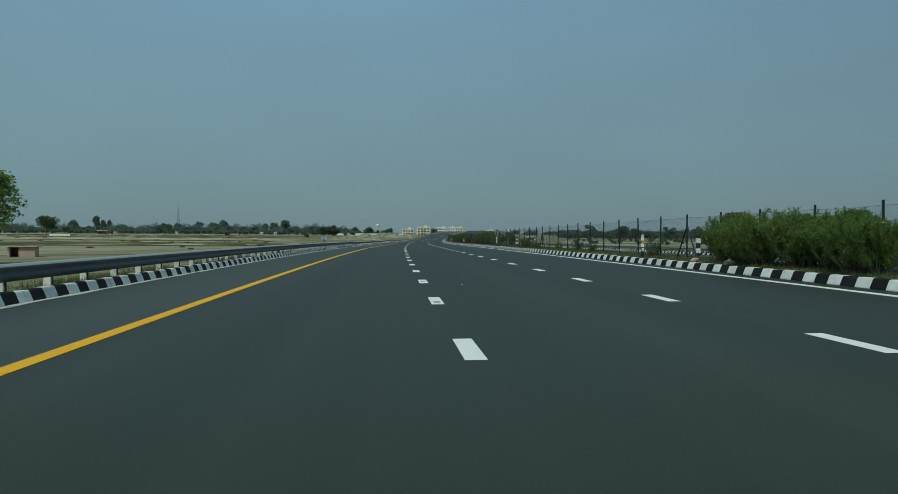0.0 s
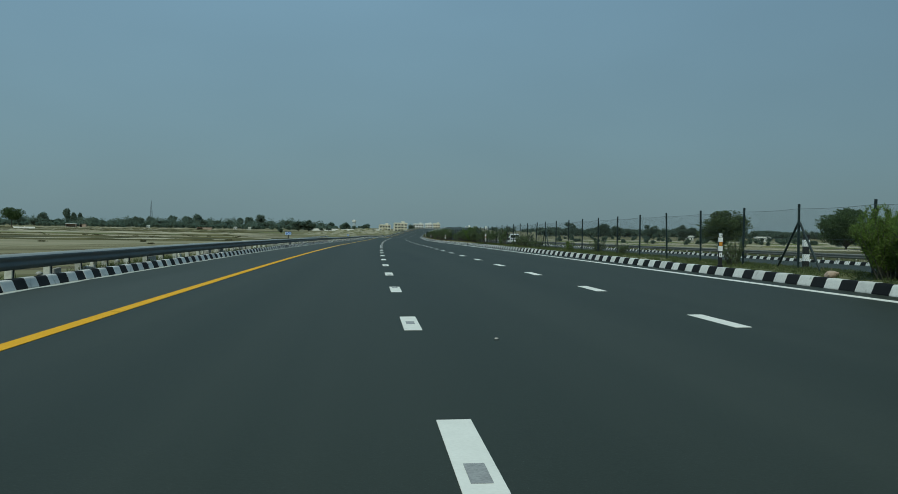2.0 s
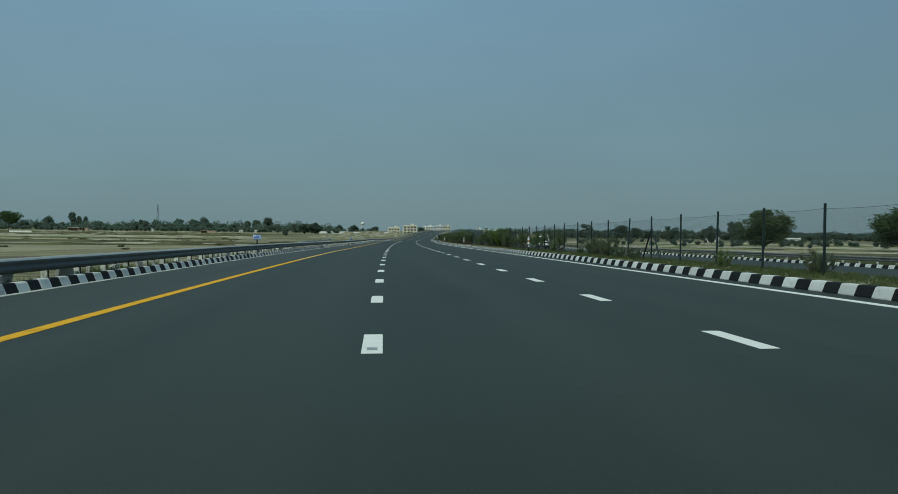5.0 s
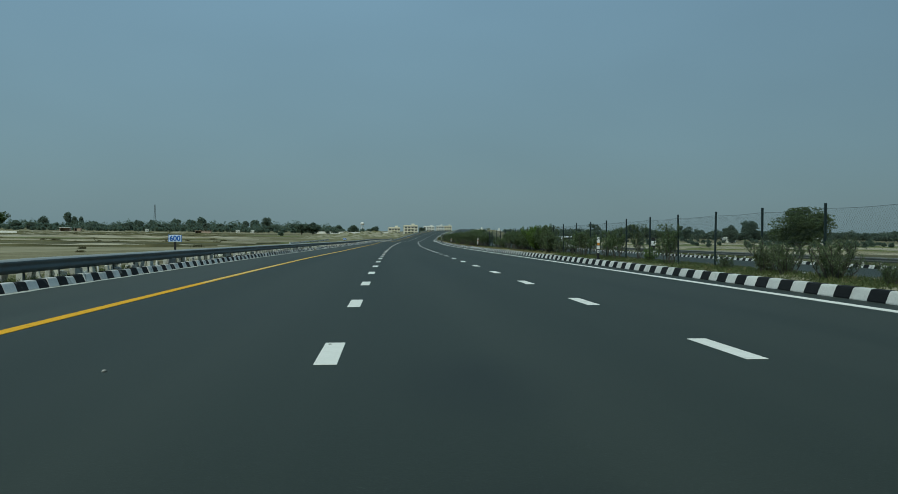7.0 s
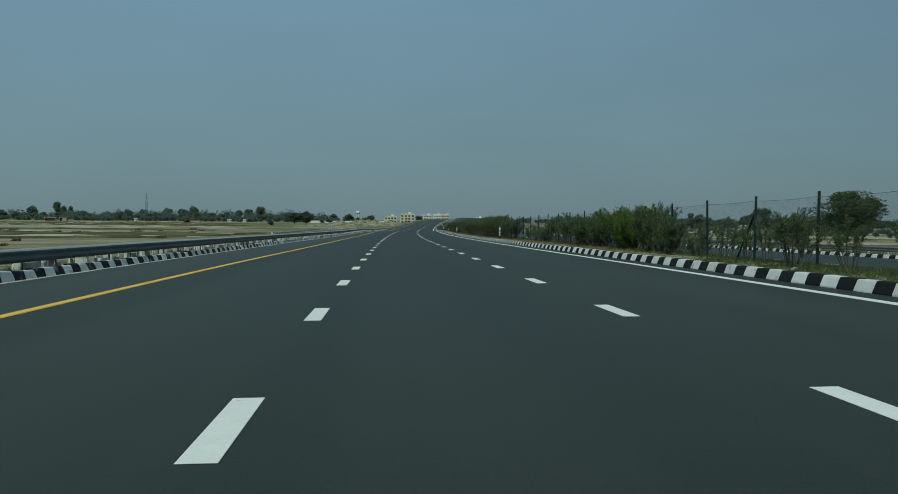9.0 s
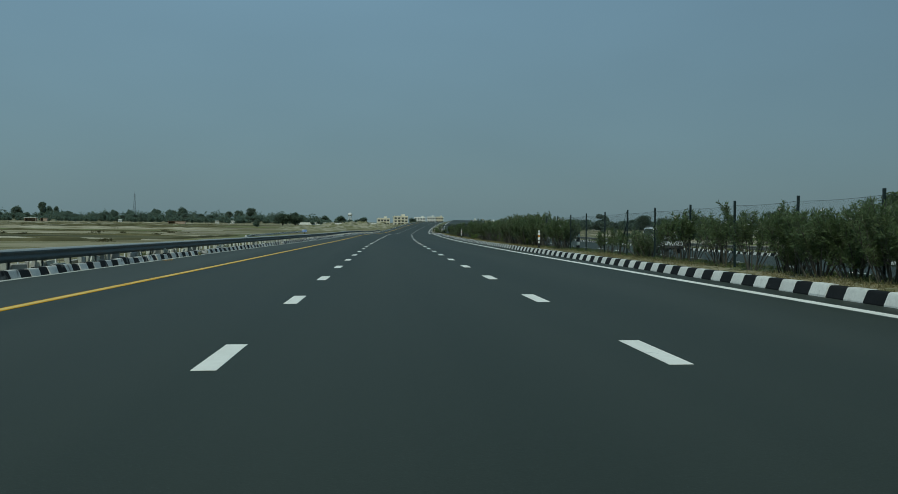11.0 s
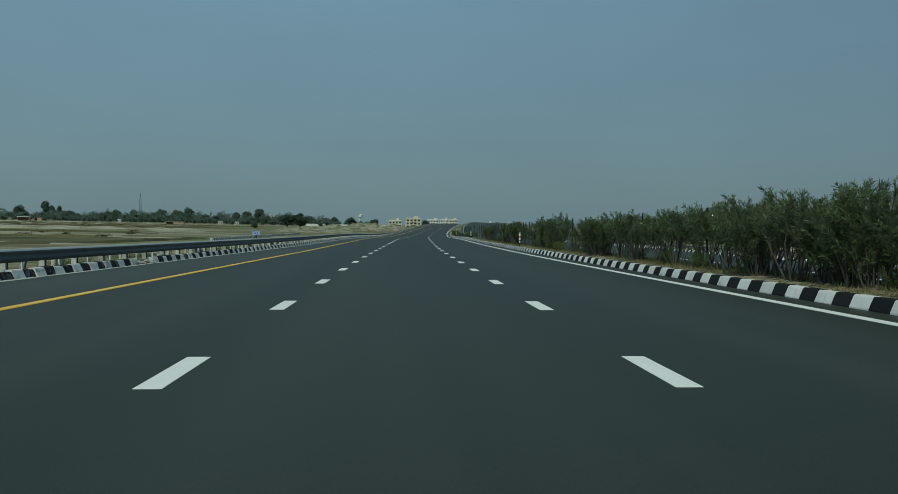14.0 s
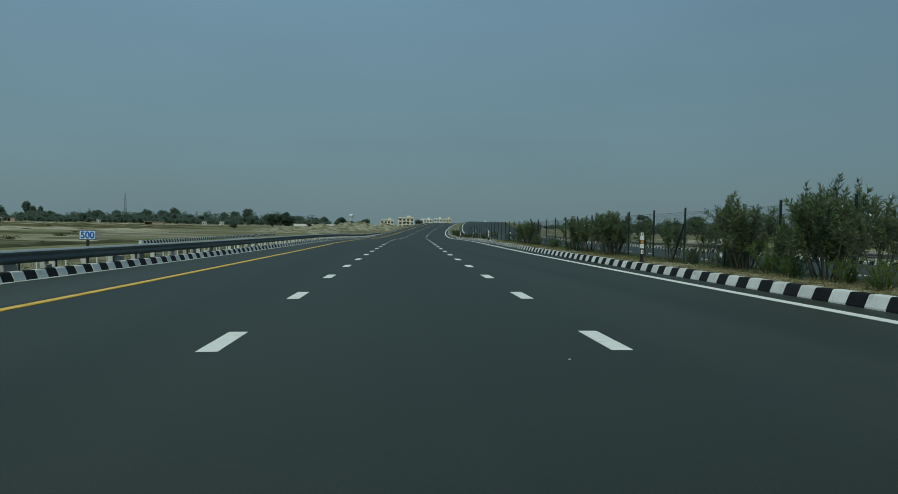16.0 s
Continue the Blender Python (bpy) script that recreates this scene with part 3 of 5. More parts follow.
def fence():
    base = thing("chain_link_fence", Matrix.Identity(4), "dark green chain-link fence on steel posts along the median", "fence", kind="structure")
    post = bm_mesh("fence_post", box(-0.024, 0.024, -0.024, 0.024, -0.1, 1.55, 0.006), M_GREEN_STEEL)
    verts, faces = [], []

    def wire(a, b, r):
        k = len(verts)
        d = (Vector(b) - Vector(a)).normalized()
        u = Vector((1, 0, 0))
        v = d.cross(u)
        for q in (a, b):
            for ang in (0.5, 2.6, 4.7):
                verts.append(Vector(q) + u * math.cos(ang) * r + v * math.sin(ang) * r)
        faces.extend(((k + i, k + (i + 1) % 3, k + 3 + (i + 1) % 3, k + 3 + i) for i in range(3)))

    h, z0, pitch = 1.38, 0.06, 0.085

    def sag(y, z):
        """The mesh hangs a little between two posts."""
        return z0 + (z - z0) * (1 - 0.018 * 4 * (y / SPAN) * (1 - y / SPAN))

    for sign in (1, -1):
        y = -h
        while y < SPAN + (0 if sign > 0 else h):
            a, b = (y, z0), (y + h, z0 + h)
            y0, y1 = max(a[0], 0), min(b[0], SPAN)
            if y1 > y0 + 0.02:
                p0, p1 = (y0, z0 + y0 - y), (y1, z0 + y1 - y)
                if sign < 0:
                    p0, p1 = (SPAN - p0[0], p0[1]), (SPAN - p1[0], p1[1])
                wire((0.004 * sign, p0[0], sag(*p0)), (0.004 * sign, p1[0], sag(*p1)), 0.0012)
            y += pitch
    for z, r in ((z0, 0.0028), (0.75, 0.0028), (z0 + h, 0.0045)):
        for k in range(6):
            y0, y1 = k * SPAN / 6, (k + 1) * SPAN / 6
            wire((0, y0, sag(y0, z)), (0, y1, sag(y1, z)), r)
    mesh = mesh_of("fence_mesh", verts, faces, M_WIRE)
    brace = bm_mesh("brace", rod((0, 0.03, 1.12), (0, 1.15, -0.12), 0.028), M_GREEN_STEEL)
    post_rng = random.Random(92)
    for i in range(92):
        s = FENCE0 + i * SPAN
        put("fence_post", post, base, stand(s, FENCE_OFF, 0.2, follow=False) @ pose(0, 0, 0, post_rng.gauss(0, 0.7), post_rng.gauss(0, 0.7), 0))
        if i < 75:
            put("fence_mesh", mesh, base, stand(s, FENCE_OFF, 0.2))
        if i % 10 == 0:
            put("brace", brace, base, stand(s, FENCE_OFF, 0.2, follow=False))
            if 10 < s < 60:
                put("brace", brace, base, stand(s, FENCE_OFF, 0.2, turn=180, follow=False))
    # a wire that has come loose at a braced post
    loose = bmesh.new()
    path = [(0.02, -0.02, 1.53), (0.0, 0.10, 1.50), (-0.02, 0.26, 1.30), (-0.03, 0.30, 1.02), (-0.02, 0.24, 0.78), (0.0, 0.12, 0.70)]
    for a, b in zip(path, path[1:]):
        rod(a, b, 0.007, 0.007, 5, loose)
    path = [(0.02, 0.0, 1.40), (0.0, -0.10, 1.18), (-0.02, -0.17, 1.02), (0.0, -0.06, 0.95)]
    for a, b in zip(path, path[1:]):
        rod(a, b, 0.006, 0.006, 5, loose)
    part("loose_wire", loose, M_GREEN_STEEL, base, "loose dangling end of wire", stand(FENCE0 + 40 * SPAN, FENCE_OFF, 0.2, follow=False))


fence()


# ---- delineator posts ----
def delineator(m, group):
    d = thing("delineator_post", m, "black roadside marker post with white and orange reflector plates", "marker post", group)
    part("post_body", box(-0.048, 0.048, -0.03, 0.03, -0.1, 0.78, 0.01), M_BLACK, d)
    part("foot", box(-0.065, 0.065, -0.045, 0.045, -0.1, 0.05, 0.01), M_BLACK, d)
    for z0, z1, w, mat, name in ((0.76, 0.86, 0.034, M_PLATE, "number_plate"), (0.64, 0.755, 0.053, M_PLATE, "white_band"), (0.54, 0.63, 0.044, M_ORANGE, "orange_band"),
                                 (0.40, 0.53, 0.053, M_PLATE, "white_band"), (0.24, 0.36, 0.038, M_PLATE, "number_plate")):
        q = part(name, box(-w, w, -0.038, 0.034, z0, z1, 0.004), mat, d)
        if name == "number_plate":
            part("lettering", box(-0.008, 0.008, -0.042, -0.036, z0 + 0.025, z1 - 0.025), M_BLACK, q, "short dark bar")
    return d


def marker(m, group):
    d = thing("marker_post", m, "square black and white banded marker post on the median", "marker post", group)
    part("post_body", box(-0.07, 0.07, -0.05, 0.05, -0.2, 0.86, 0.01), M_BLACK, d)
    for z0, z1 in ((0.20, 0.37), (0.56, 0.73)):
        part("white_band", box(-0.074, 0.074, -0.054, 0.054, z0, z1, 0.003), M_PLATE, d)
    return d


d0 = delineator(stand(22.85, 8.62, 0.2, follow=False), "marker posts along the median")
for k in range(1, 9):
    copy_thing(d0, stand(22.85 + 49.55 * k + (1.2 if k == 2 else 0.0), (8.66, 8.66, 8.74, 8.66)[k % 4], 0.2, turn=(0, 4, -5, 3)[k % 4], follow=False))
m0 = marker(stand(21.6, 10.3, 0.18, follow=False), "banded posts beside the opposite carriageway")
for k in range(1, 8):
    copy_thing(m0, stand(21.6 + 49.4 * k, (10.3, 10.42, 10.06, 10.35)[k % 4], 0.18, follow=False))


# ---- distance boards ----
def board(m, words, height, label):
    d = thing("distance_board", m, label, "road sign", "distance boards beside the shoulder")
    part("post", box(-0.04, 0.04, -0.02, 0.03, -0.5, height - 0.1, 0.008), M_BLACK, d)
    p = part("panel", box(-0.235, 0.235, -0.035, -0.02, height - 0.125, height + 0.125, 0.005), M_SIGN_FACE, d, "pale panel with a blue edge")
    part("border", box(-0.25, 0.25, -0.0195, -0.012, height - 0.14, height + 0.14, 0.004), M_BLUE, p)
    cu = bpy.data.curves.new("digits", "FONT")
    cu.body, cu.size, cu.align_x, cu.align_y, cu.extrude = words, 0.275, "CENTER", "CENTER", 0.003
    cu.offset = 0.006
    cu.materials.append(M_BLUE)
    t = new("digits", cu)
    t.parent = p
    t.matrix_basis = pose(0, -0.042, height, 90, 0, 0)
    return d


board(stand(72.6, -7.65, 0.0, follow=False), "600", 1.06, "small blue and white distance board reading 600 on a black post")
board(stand(173.2, -7.80, 0.0, follow=False), "500", 0.92, "small blue and white distance board reading 500 on a black post")

# ---- pale mortar spill along the foot of the shoulder kerb ----
strip("kerb_gutter", lambda s: shoulder_off(s) + 0.005, lambda s: shoulder_off(s) + 0.17 + 0.03 * math.sin(s * 1.7) + 0.02 * math.sin(s * 4.1), 0.005, -10, 320, 1.0, M_POST_PALE, 0.02, label="pale mortar strip along the foot of the shoulder kerb")

# ---- tyre scuffs on a few lane dashes ----
for k, along, wide, long_ in ((1, -1.1, 0.05, 0.32), (2, -0.75, 0.05, 0.30), (3, -0.25, 0.055, 0.22), (4, -1.25, 0.06, 0.20), (5, -1.2, 0.05, 0.2)):
    scuff = box(-wide, wide, along - long_ / 2, along + long_ / 2, 0.0065, 0.0080, 0.0005)
    tagged(part("scuff", scuff, M_SCUFF, None, "", stand(k * PERIOD, 0.0, 0.0005)), "grey tyre scuff on a white lane dash", "scuff mark")

# ---- dry, mown strip behind the median kerb ----
strip("dry_verge", 8.61, lambda s: 9.12 + 0.18 * math.sin(s * 0.41) + 0.12 * math.sin(s * 1.3 + 1) + 0.06 * math.sin(s * 5.1), 0.178, 82, 330, 0.4, M_DRY, 0.02, label="strip of pale dry mown grass along the median kerb", bank=0.048)


# ---- plants ----
def leaf_cloud(name, centres, rng, leaf, width, per, spread, mats, up_bias=0.5):
    """Small pointed leaves in tufts round the given centres."""
    n = len(centres) * per
    c = np.repeat(np.array(centres, float), per, axis=0)
    d = rng.normal(size=(n, 3))
    d[:, 2] = np.abs(d[:, 2]) * 0.7 + up_bias * rng.random(n)
    d /= np.linalg.norm(d, axis=1)[:, None]
    base = c + d * (spread * rng.random(n))[:, None]
    side = np.cross(d, rng.normal(size=(n, 3)))
    side /= np.linalg.norm(side, axis=1)[:, None]
    ln = leaf * (0.7 + 0.6 * rng.random(n))[:, None]
    wd = width * (0.7 + 0.6 * rng.random(n))[:, None]
    v = np.empty((n, 4, 3))
    v[:, 0] = base
    v[:, 1] = base + d * ln * 0.5 + side * wd
    v[:, 2] = base + d * ln
    v[:, 3] = base + d * ln * 0.5 - side * wd
    me = bpy.data.meshes.new(name)
    me.vertices.add(4 * n)
    me.vertices.foreach_set("co", v.reshape(-1))
    me.loops.add(4 * n)
    me.loops.foreach_set("vertex_index", np.arange(4 * n, dtype=np.int32))
    me.polygons.add(n)
    me.polygons.foreach_set("loop_start", np.arange(0, 4 * n, 4, dtype=np.int32))
    me.update(calc_edges=True)
    me.validate()
    for m in mats:
        me.materials.append(m)
    return me


def branches(name, lines, mat):
    """Tapered sticks: (from, to, radius at the foot, radius at the tip)."""
    bm = bmesh.new()
    for a, b, r0, r1 in lines:
        rod(a, b, r0, r1, 5, bm)
    return bm_mesh(name, bm, mat)


def whorls(name, nodes, rng, leaf, width, per, mats):
    """Narrow leaves in rings round the shoots: nodes hold a place, the shoot's direction there and how far up the shoot it lies."""
    base = np.repeat(np.array([q[0] for q in nodes], float), per, axis=0)
    axis = np.repeat(np.array([q[1] for q in nodes], float), per, axis=0)
    rise = np.repeat(np.array([q[2] for q in nodes], float), per)[:, None]
    n = len(base)
    out = np.cross(axis, rng.normal(size=(n, 3)))
    out /= np.linalg.norm(out, axis=1)[:, None] + 1e-9
    d = axis * (0.25 + 0.75 * rise + 0.25 * rng.normal(size=(n, 1))) + out * (1.05 - 0.4 * rise)
    d[:, 2] -= 0.25 * (1 - rise[:, 0]) * rng.random(n)
    d /= np.linalg.norm(d, axis=1)[:, None]
    side = np.cross(d, rng.normal(size=(n, 3)))
    side /= np.linalg.norm(side, axis=1)[:, None]
    ln, wd = (k * (0.65 + 0.6 * rng.random(n))[:, None] for k in (leaf, width))
    base = base + rng.normal(size=(n, 3)) * 0.012
    v = np.stack((base, base + d * ln * 0.45 + side * wd, base + d * ln, base + d * ln * 0.45 - side * wd), axis=1)
    faces = np.arange(4 * n).reshape(-1, 4)
    me = bpy.data.meshes.new(name)
    me.from_pydata(v.reshape(-1, 3).tolist(), [], faces.tolist())
    for m in mats:
        me.materials.append(m)
    return me


def bush_kind(seed, height, width, stems, shoots, mat, bare=0.3, leaf=0.098):
    """An oleander: upright stems that fork into leafy shoots, each with rings of narrow leaves; the lower stems bare."""
    rng = np.random.default_rng(seed)
    lines, nodes = [], []
    for i in range(stems):
        a = i * 2.4 + rng.normal() * 0.5
        lean = width * 0.5 * (0.08 + 0.92 * math.sqrt((i + rng.random()) / stems))
        out = Vector((math.cos(a), math.sin(a), 0))
        foot = out * (0.03 + 0.35 * lean * rng.random())
        tall = height * (0.70 + 0.30 * rng.random()) * (1 - 0.30 * (2 * lean / width) ** 2)
        knee = foot + out * lean * 0.35 + Vector((rng.normal() * 0.04, rng.normal() * 0.04, tall * 0.42))
        top = out * lean + Vector((rng.normal() * 0.06, rng.normal() * 0.06, tall))
        lines += [(foot, knee, 0.016, 0.011), (knee, top, 0.010, 0.004)]
        runs = [(knee, top, 0.15)]
        for k in range(shoots):
            f = bare + (0.92 - bare) * rng.random()
            q = foot.lerp(knee, f / 0.45) if f < 0.45 else knee.lerp(top, (f - 0.45) / 0.55)
            way = Vector((rng.normal() * 0.5, rng.normal() * 0.5, 0.75 + 0.5 * rng.random())).normalized()
            e = q + way * height * (0.10 + 0.15 * rng.random())
            e.z = min(e.z, height * (0.95 + 0.15 * rng.random()))
            lines.append((q, e, 0.006, 0.003))
            runs.append((q, e, 0.1))
        for p0, p1, start in runs:
            ax = (p1 - p0).normalized()
            count = max(3, int((p1 - p0).length * (1 - start) / 0.034))
            for j in range(count):
                t = start + (1 - start) * (j + rng.random()) / count
                if p0.lerp(p1, t).z > bare * height * (0.5 + 0.8 * rng.random()):
                    nodes.append((p0.lerp(p1, t), ax, t))
    tips = [q for q in nodes if q[2] > 0.93]
    return branches("stem", lines, M_TWIG), whorls("foliage", nodes, rng, leaf, leaf * 0.082, 6, [mat]), whorls("blossom", tips[:7], rng, 0.045, 0.016, 3, [M_PETAL])


def unscaled(ob):
    """Takes the first one's own size out of a copy's pose."""
    return Matrix.Diagonal((*(1 / c for c in ob.scale), 1))


BUSHES = {
    "fresh": [bush_kind(11, 1.6, 1.9, 28, 18, M_LEAF_FRESH, 0.12, 0.085), bush_kind(12, 1.6, 1.8, 27, 18, M_LEAF_FRESH, 0.14, 0.085)],
    "dense": [bush_kind(21, 1.6, 1.5, 20, 12, M_LEAF, 0.24), bush_kind(22, 1.6, 1.6, 19, 12, M_LEAF, 0.28), bush_kind(23, 1.6, 1.4, 18, 12, M_LEAF, 0.20), bush_kind(24, 1.6, 1.35, 17, 11, M_LEAF, 0.30)],
    "airy": [bush_kind(61, 1.6, 1.35, 11, 10, M_LEAF, 0.50), bush_kind(62, 1.6, 1.2, 10, 10, M_LEAF, 0.44), bush_kind(63, 1.6, 1.3, 11, 9, M_LEAF, 0.54), bush_kind(64, 1.6, 1.1, 9, 11, M_LEAF, 0.46)],
    "thin": [bush_kind(31, 1.6, 0.9, 7, 7, M_LEAF, 0.34), bush_kind(32, 1.6, 1.0, 6, 8, M_LEAF, 0.28), bush_kind(33, 1.6, 0.7, 5, 8, M_LEAF, 0.36)],
    "low": [bush_kind(41, 0.9, 1.15, 16, 10, M_LEAF, 0.10, 0.065), bush_kind(42, 0.8, 1.05, 15, 10, M_LEAF_FRESH, 0.10, 0.06), bush_kind(43, 0.85, 0.9, 14, 10, M_LEAF, 0.10, 0.065)],
}
BUSH_LABEL = {"fresh": "bright green leafy oleander bush on the median", "dense": "dense dark green oleander bush on the median",
              "airy": "open oleander bush with bare lower stems on the median", "thin": "thin straggly oleander bush on the median", "low": "low leafy green shrub on the median"}
FIRST = {}
pick = random.Random(7)


def bush(kind, s, off, tall):
    k = pick.randrange(len(BUSHES[kind]))
    up = 0.17 - 0.05 * max(off - 9.6, 0)
    scale = 1.08 * tall / (0.85 if kind == "low" else 1.6)
    m = stand(s, off, up, turn=pick.random() * 360, follow=False) @ Matrix.Diagonal((scale * pick.uniform(0.9, 1.1), scale * pick.uniform(0.9, 1.1), scale, 1))
    if (kind, k) in FIRST:
        return copy_thing(FIRST[kind, k], m @ unscaled(FIRST[kind, k]))
    b = thing("bush", m, BUSH_LABEL[kind], "bush", "bushes along the median")
    put("stem", BUSHES[kind][k][0], b)
    put("foliage", BUSHES[kind][k][1], b)
    if kind in ("fresh", "dense", "airy"):
        tagged(put("blossom", BUSHES[kind][k][2], b), "small white flowers")
    FIRST[kind, k] = b
    return b


# stretches of hedge along the median: kind, from, to, spacing, height
for kind, s0, s1, gap, tall in (
        ("fresh", 8.0, 11.4, 0.8, 1.34), ("fresh", 11.6, 17.7, 0.8, 1.52), ("low", 34, 46, 4.5, 0.55), ("low", 52, 54, 1.6, 0.5), ("dense", 93.2, 98.0, 0.9, 1.38), ("airy", 129.0, 142.6, 1.0, 1.70), ("dense", 129.6, 137.5, 2.2, 1.58), ("low", 129, 148, 2.6, 0.55), ("airy", 142.8, 150.4, 0.85, 1.60),
        ("dense", 150.6, 153.8, 0.9, 1.56), ("airy", 179.8, 183.4, 1.2, 1.45), ("low", 155, 171, 1.6, 0.52), ("low", 186, 198, 3.5, 0.6), ("thin", 205, 228, 5.5, 0.8), ("low", 230, 285, 6.0, 0.6), ("dense", 290, 330, 2.4, 1.0)):
    q = s0
    while q < s1:
        bush(kind, q + pick.uniform(-0.2, 0.2), 9.35 + pick.uniform(-0.35, 0.5), tall * pick.uniform(0.9, 1.08))
        q += gap * pick.uniform(0.85, 1.15)
# single bushes: kind, along the road, height
for kind, along, tall in (
        ("low", 23.4, 0.72), ("low", 55.6, 0.85), ("low", 58.0, 0.72), ("low", 58.9, 0.85), ("low", 61.5, 0.36), ("thin", 65.4, 1.4), ("thin", 66.1, 1.25), ("low", 68.3, 0.6), ("thin", 69.8, 1.46), ("thin", 71.6, 1.2), ("thin", 72.9, 1.45),
        ("thin", 73.5, 1.3), ("thin", 75.9, 1.08), ("thin", 77.4, 1.28), ("airy", 78.0, 1.3), ("thin", 79.3, 1.14), ("thin", 80.8, 1.05), ("thin", 82.0, 1.12), ("thin", 83.4, 1.02), ("low", 84.3, 0.75), ("dense", 85.6, 1.24), ("dense", 87.2, 1.5), ("dense", 88.0, 1.62),
        ("fresh", 90.4, 1.58), ("fresh", 91.4, 1.70), ("airy", 98.3, 1.38), ("airy", 99.7, 1.36), ("airy", 101.6, 1.42), ("airy", 102.2, 1.3), ("airy", 104.2, 1.5), ("airy", 104.9, 1.48), ("airy", 106.2, 1.2), ("low", 107.9, 0.95), ("low", 108.7, 0.9),
        ("thin", 110.4, 1.0), ("thin", 111.9, 1.14), ("thin", 113.2, 0.95), ("airy", 119.5, 1.42), ("dense", 120.2, 1.5), ("airy", 120.9, 1.35), ("airy", 123.8, 1.2), ("airy", 124.6, 1.5), ("airy", 125.6, 1.68), ("dense", 126.4, 1.74), ("airy", 127.4, 1.72), ("dense", 128.4, 1.78), ("dense", 131.9, 1.76), ("dense", 133.2, 1.84), ("airy", 134.7, 1.80),
        ("thin", 155.0, 1.5), ("thin", 156.1, 1.44), ("airy", 160.0, 1.55), ("dense", 161.7, 1.80), ("thin", 163.4, 1.5), ("low", 164.4, 0.8), ("dense", 165.9, 1.68),
        ("thin", 168.5, 1.38), ("thin", 171.0, 1.37), ("thin", 171.6, 1.3), ("thin", 173.5, 1.36), ("dense", 177.2, 1.70), ("dense", 178.9, 1.72), ("dense", 183.8, 1.60), ("dense", 199.6, 1.50), ("dense", 200.9, 1.42)):
    bush(kind, along, 9.35 + pick.uniform(-0.15, 0.25), tall)


def tree_kind(seed, height, width, mat, low=0.28, clumps=60, leaf=0.45, count=16):
    """A field tree: tapered trunk, spreading limbs, crown of many leaf tufts in uneven masses."""
    rng = np.random.default_rng(seed)
    fork = height * low
    lines = [(Vector((0, 0, -0.3)), Vector((0.1, 0.05, fork * 1.3)), 0.028 * height, 0.02 * height)]
    mid, half = height * (0.5 + 0.5 * low), height * (0.5 - 0.5 * low)
    masses = []
    for i in range(count):
        d = rng.normal(size=3)
        d *= (0.45 + 0.35 * rng.random()) / np.linalg.norm(d)
        tip = Vector((d[0] * width * 0.5, d[1] * width * 0.5, mid + d[2] * half))
        if i % 2 == 0:
            lines.append((Vector((0.1, 0.05, fork * 1.2)), tip, 0.012 * height, 0.004 * height))
        masses.append((tip, 0.11 * (height + width) * (0.75 + 0.55 * rng.random())))
    pts = []
    for tip, r in masses:
        for k in range(clumps):
            d = rng.normal(size=3)
            d /= np.linalg.norm(d)
            pts.append(np.array(tip) + d * r * (0.5 + 0.55 * rng.random()) * np.array((1, 1, 0.75)))
    return branches("trunk", lines, M_BARK), leaf_cloud("crown", pts, rng, leaf, leaf * 0.36, 6, leaf * 0.6, [mat], 0.1)


TREES = [tree_kind(51, 10, 9, M_LEAF_HAZED, 0.04, 80, 0.6), tree_kind(52, 10, 12, M_LEAF_HAZED, 0.10, 80, 0.6), tree_kind(53, 10, 5, M_LEAF_HAZED, 0.12, 70, 0.55), tree_kind(54, 10, 7, M_LEAF_HAZED, 0.03, 80, 0.6)]
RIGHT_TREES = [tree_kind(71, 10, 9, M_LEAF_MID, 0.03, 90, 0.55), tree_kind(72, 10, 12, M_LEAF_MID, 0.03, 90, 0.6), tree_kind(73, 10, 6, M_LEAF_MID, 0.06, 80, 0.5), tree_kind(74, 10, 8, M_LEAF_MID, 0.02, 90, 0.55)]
NEAR_TREE = tree_kind(58, 10, 10.5, M_LEAF_TREE, 0.05, 200, 0.27, 28)
UMBRELLA_TREE = tree_kind(57, 10, 12, M_LEAF_TREE, 0.40, 110, 0.42, 18)
ROADSIDE_TREE = tree_kind(56, 10, 8, M_LEAF_FRESH, 0.42, 190, 0.24, 16)
FIRST_TREE = {}


def tree(k, x, y, height, label, kinds=None, width=1.0, turn=None, z=None):
    z = FIELD_Z if z is None else z
    f = height / 10
    m = Matrix.Translation((x, y, z)) @ Matrix.Rotation(pick.random() * 6.28 if turn is None else turn, 4, "Z") @ Matrix.Diagonal((f * width, f * width, f, 1))
    src = kinds or TREES[k]
    key = (k, kinds is None)
    if key in FIRST_TREE:
        t = copy_thing(FIRST_TREE[key], m @ unscaled(FIRST_TREE[key]))
        t["label"] = label
        return t
    t = thing("tree", m, label, "tree", "field trees")
    put("trunk", src[0], t)
    put("crown", src[1], t)
    FIRST_TREE[key] = t
    return t


tree(9, 92.3, 219, 9.8, "round dark green tree standing in the fields", NEAR_TREE, 1.25)
tree(9, 117, 203, 10.4, "broad round dark green tree standing in the fields", NEAR_TREE, 1.3)
tree(8, -39.3, 74.5, 8.9, "leafy green tree beside the shoulder embankment", ROADSIDE_TREE)
tree(7, -224.8, 567.8, 12.0, "umbrella-shaped tree standing alone in the fields", UMBRELLA_TREE)
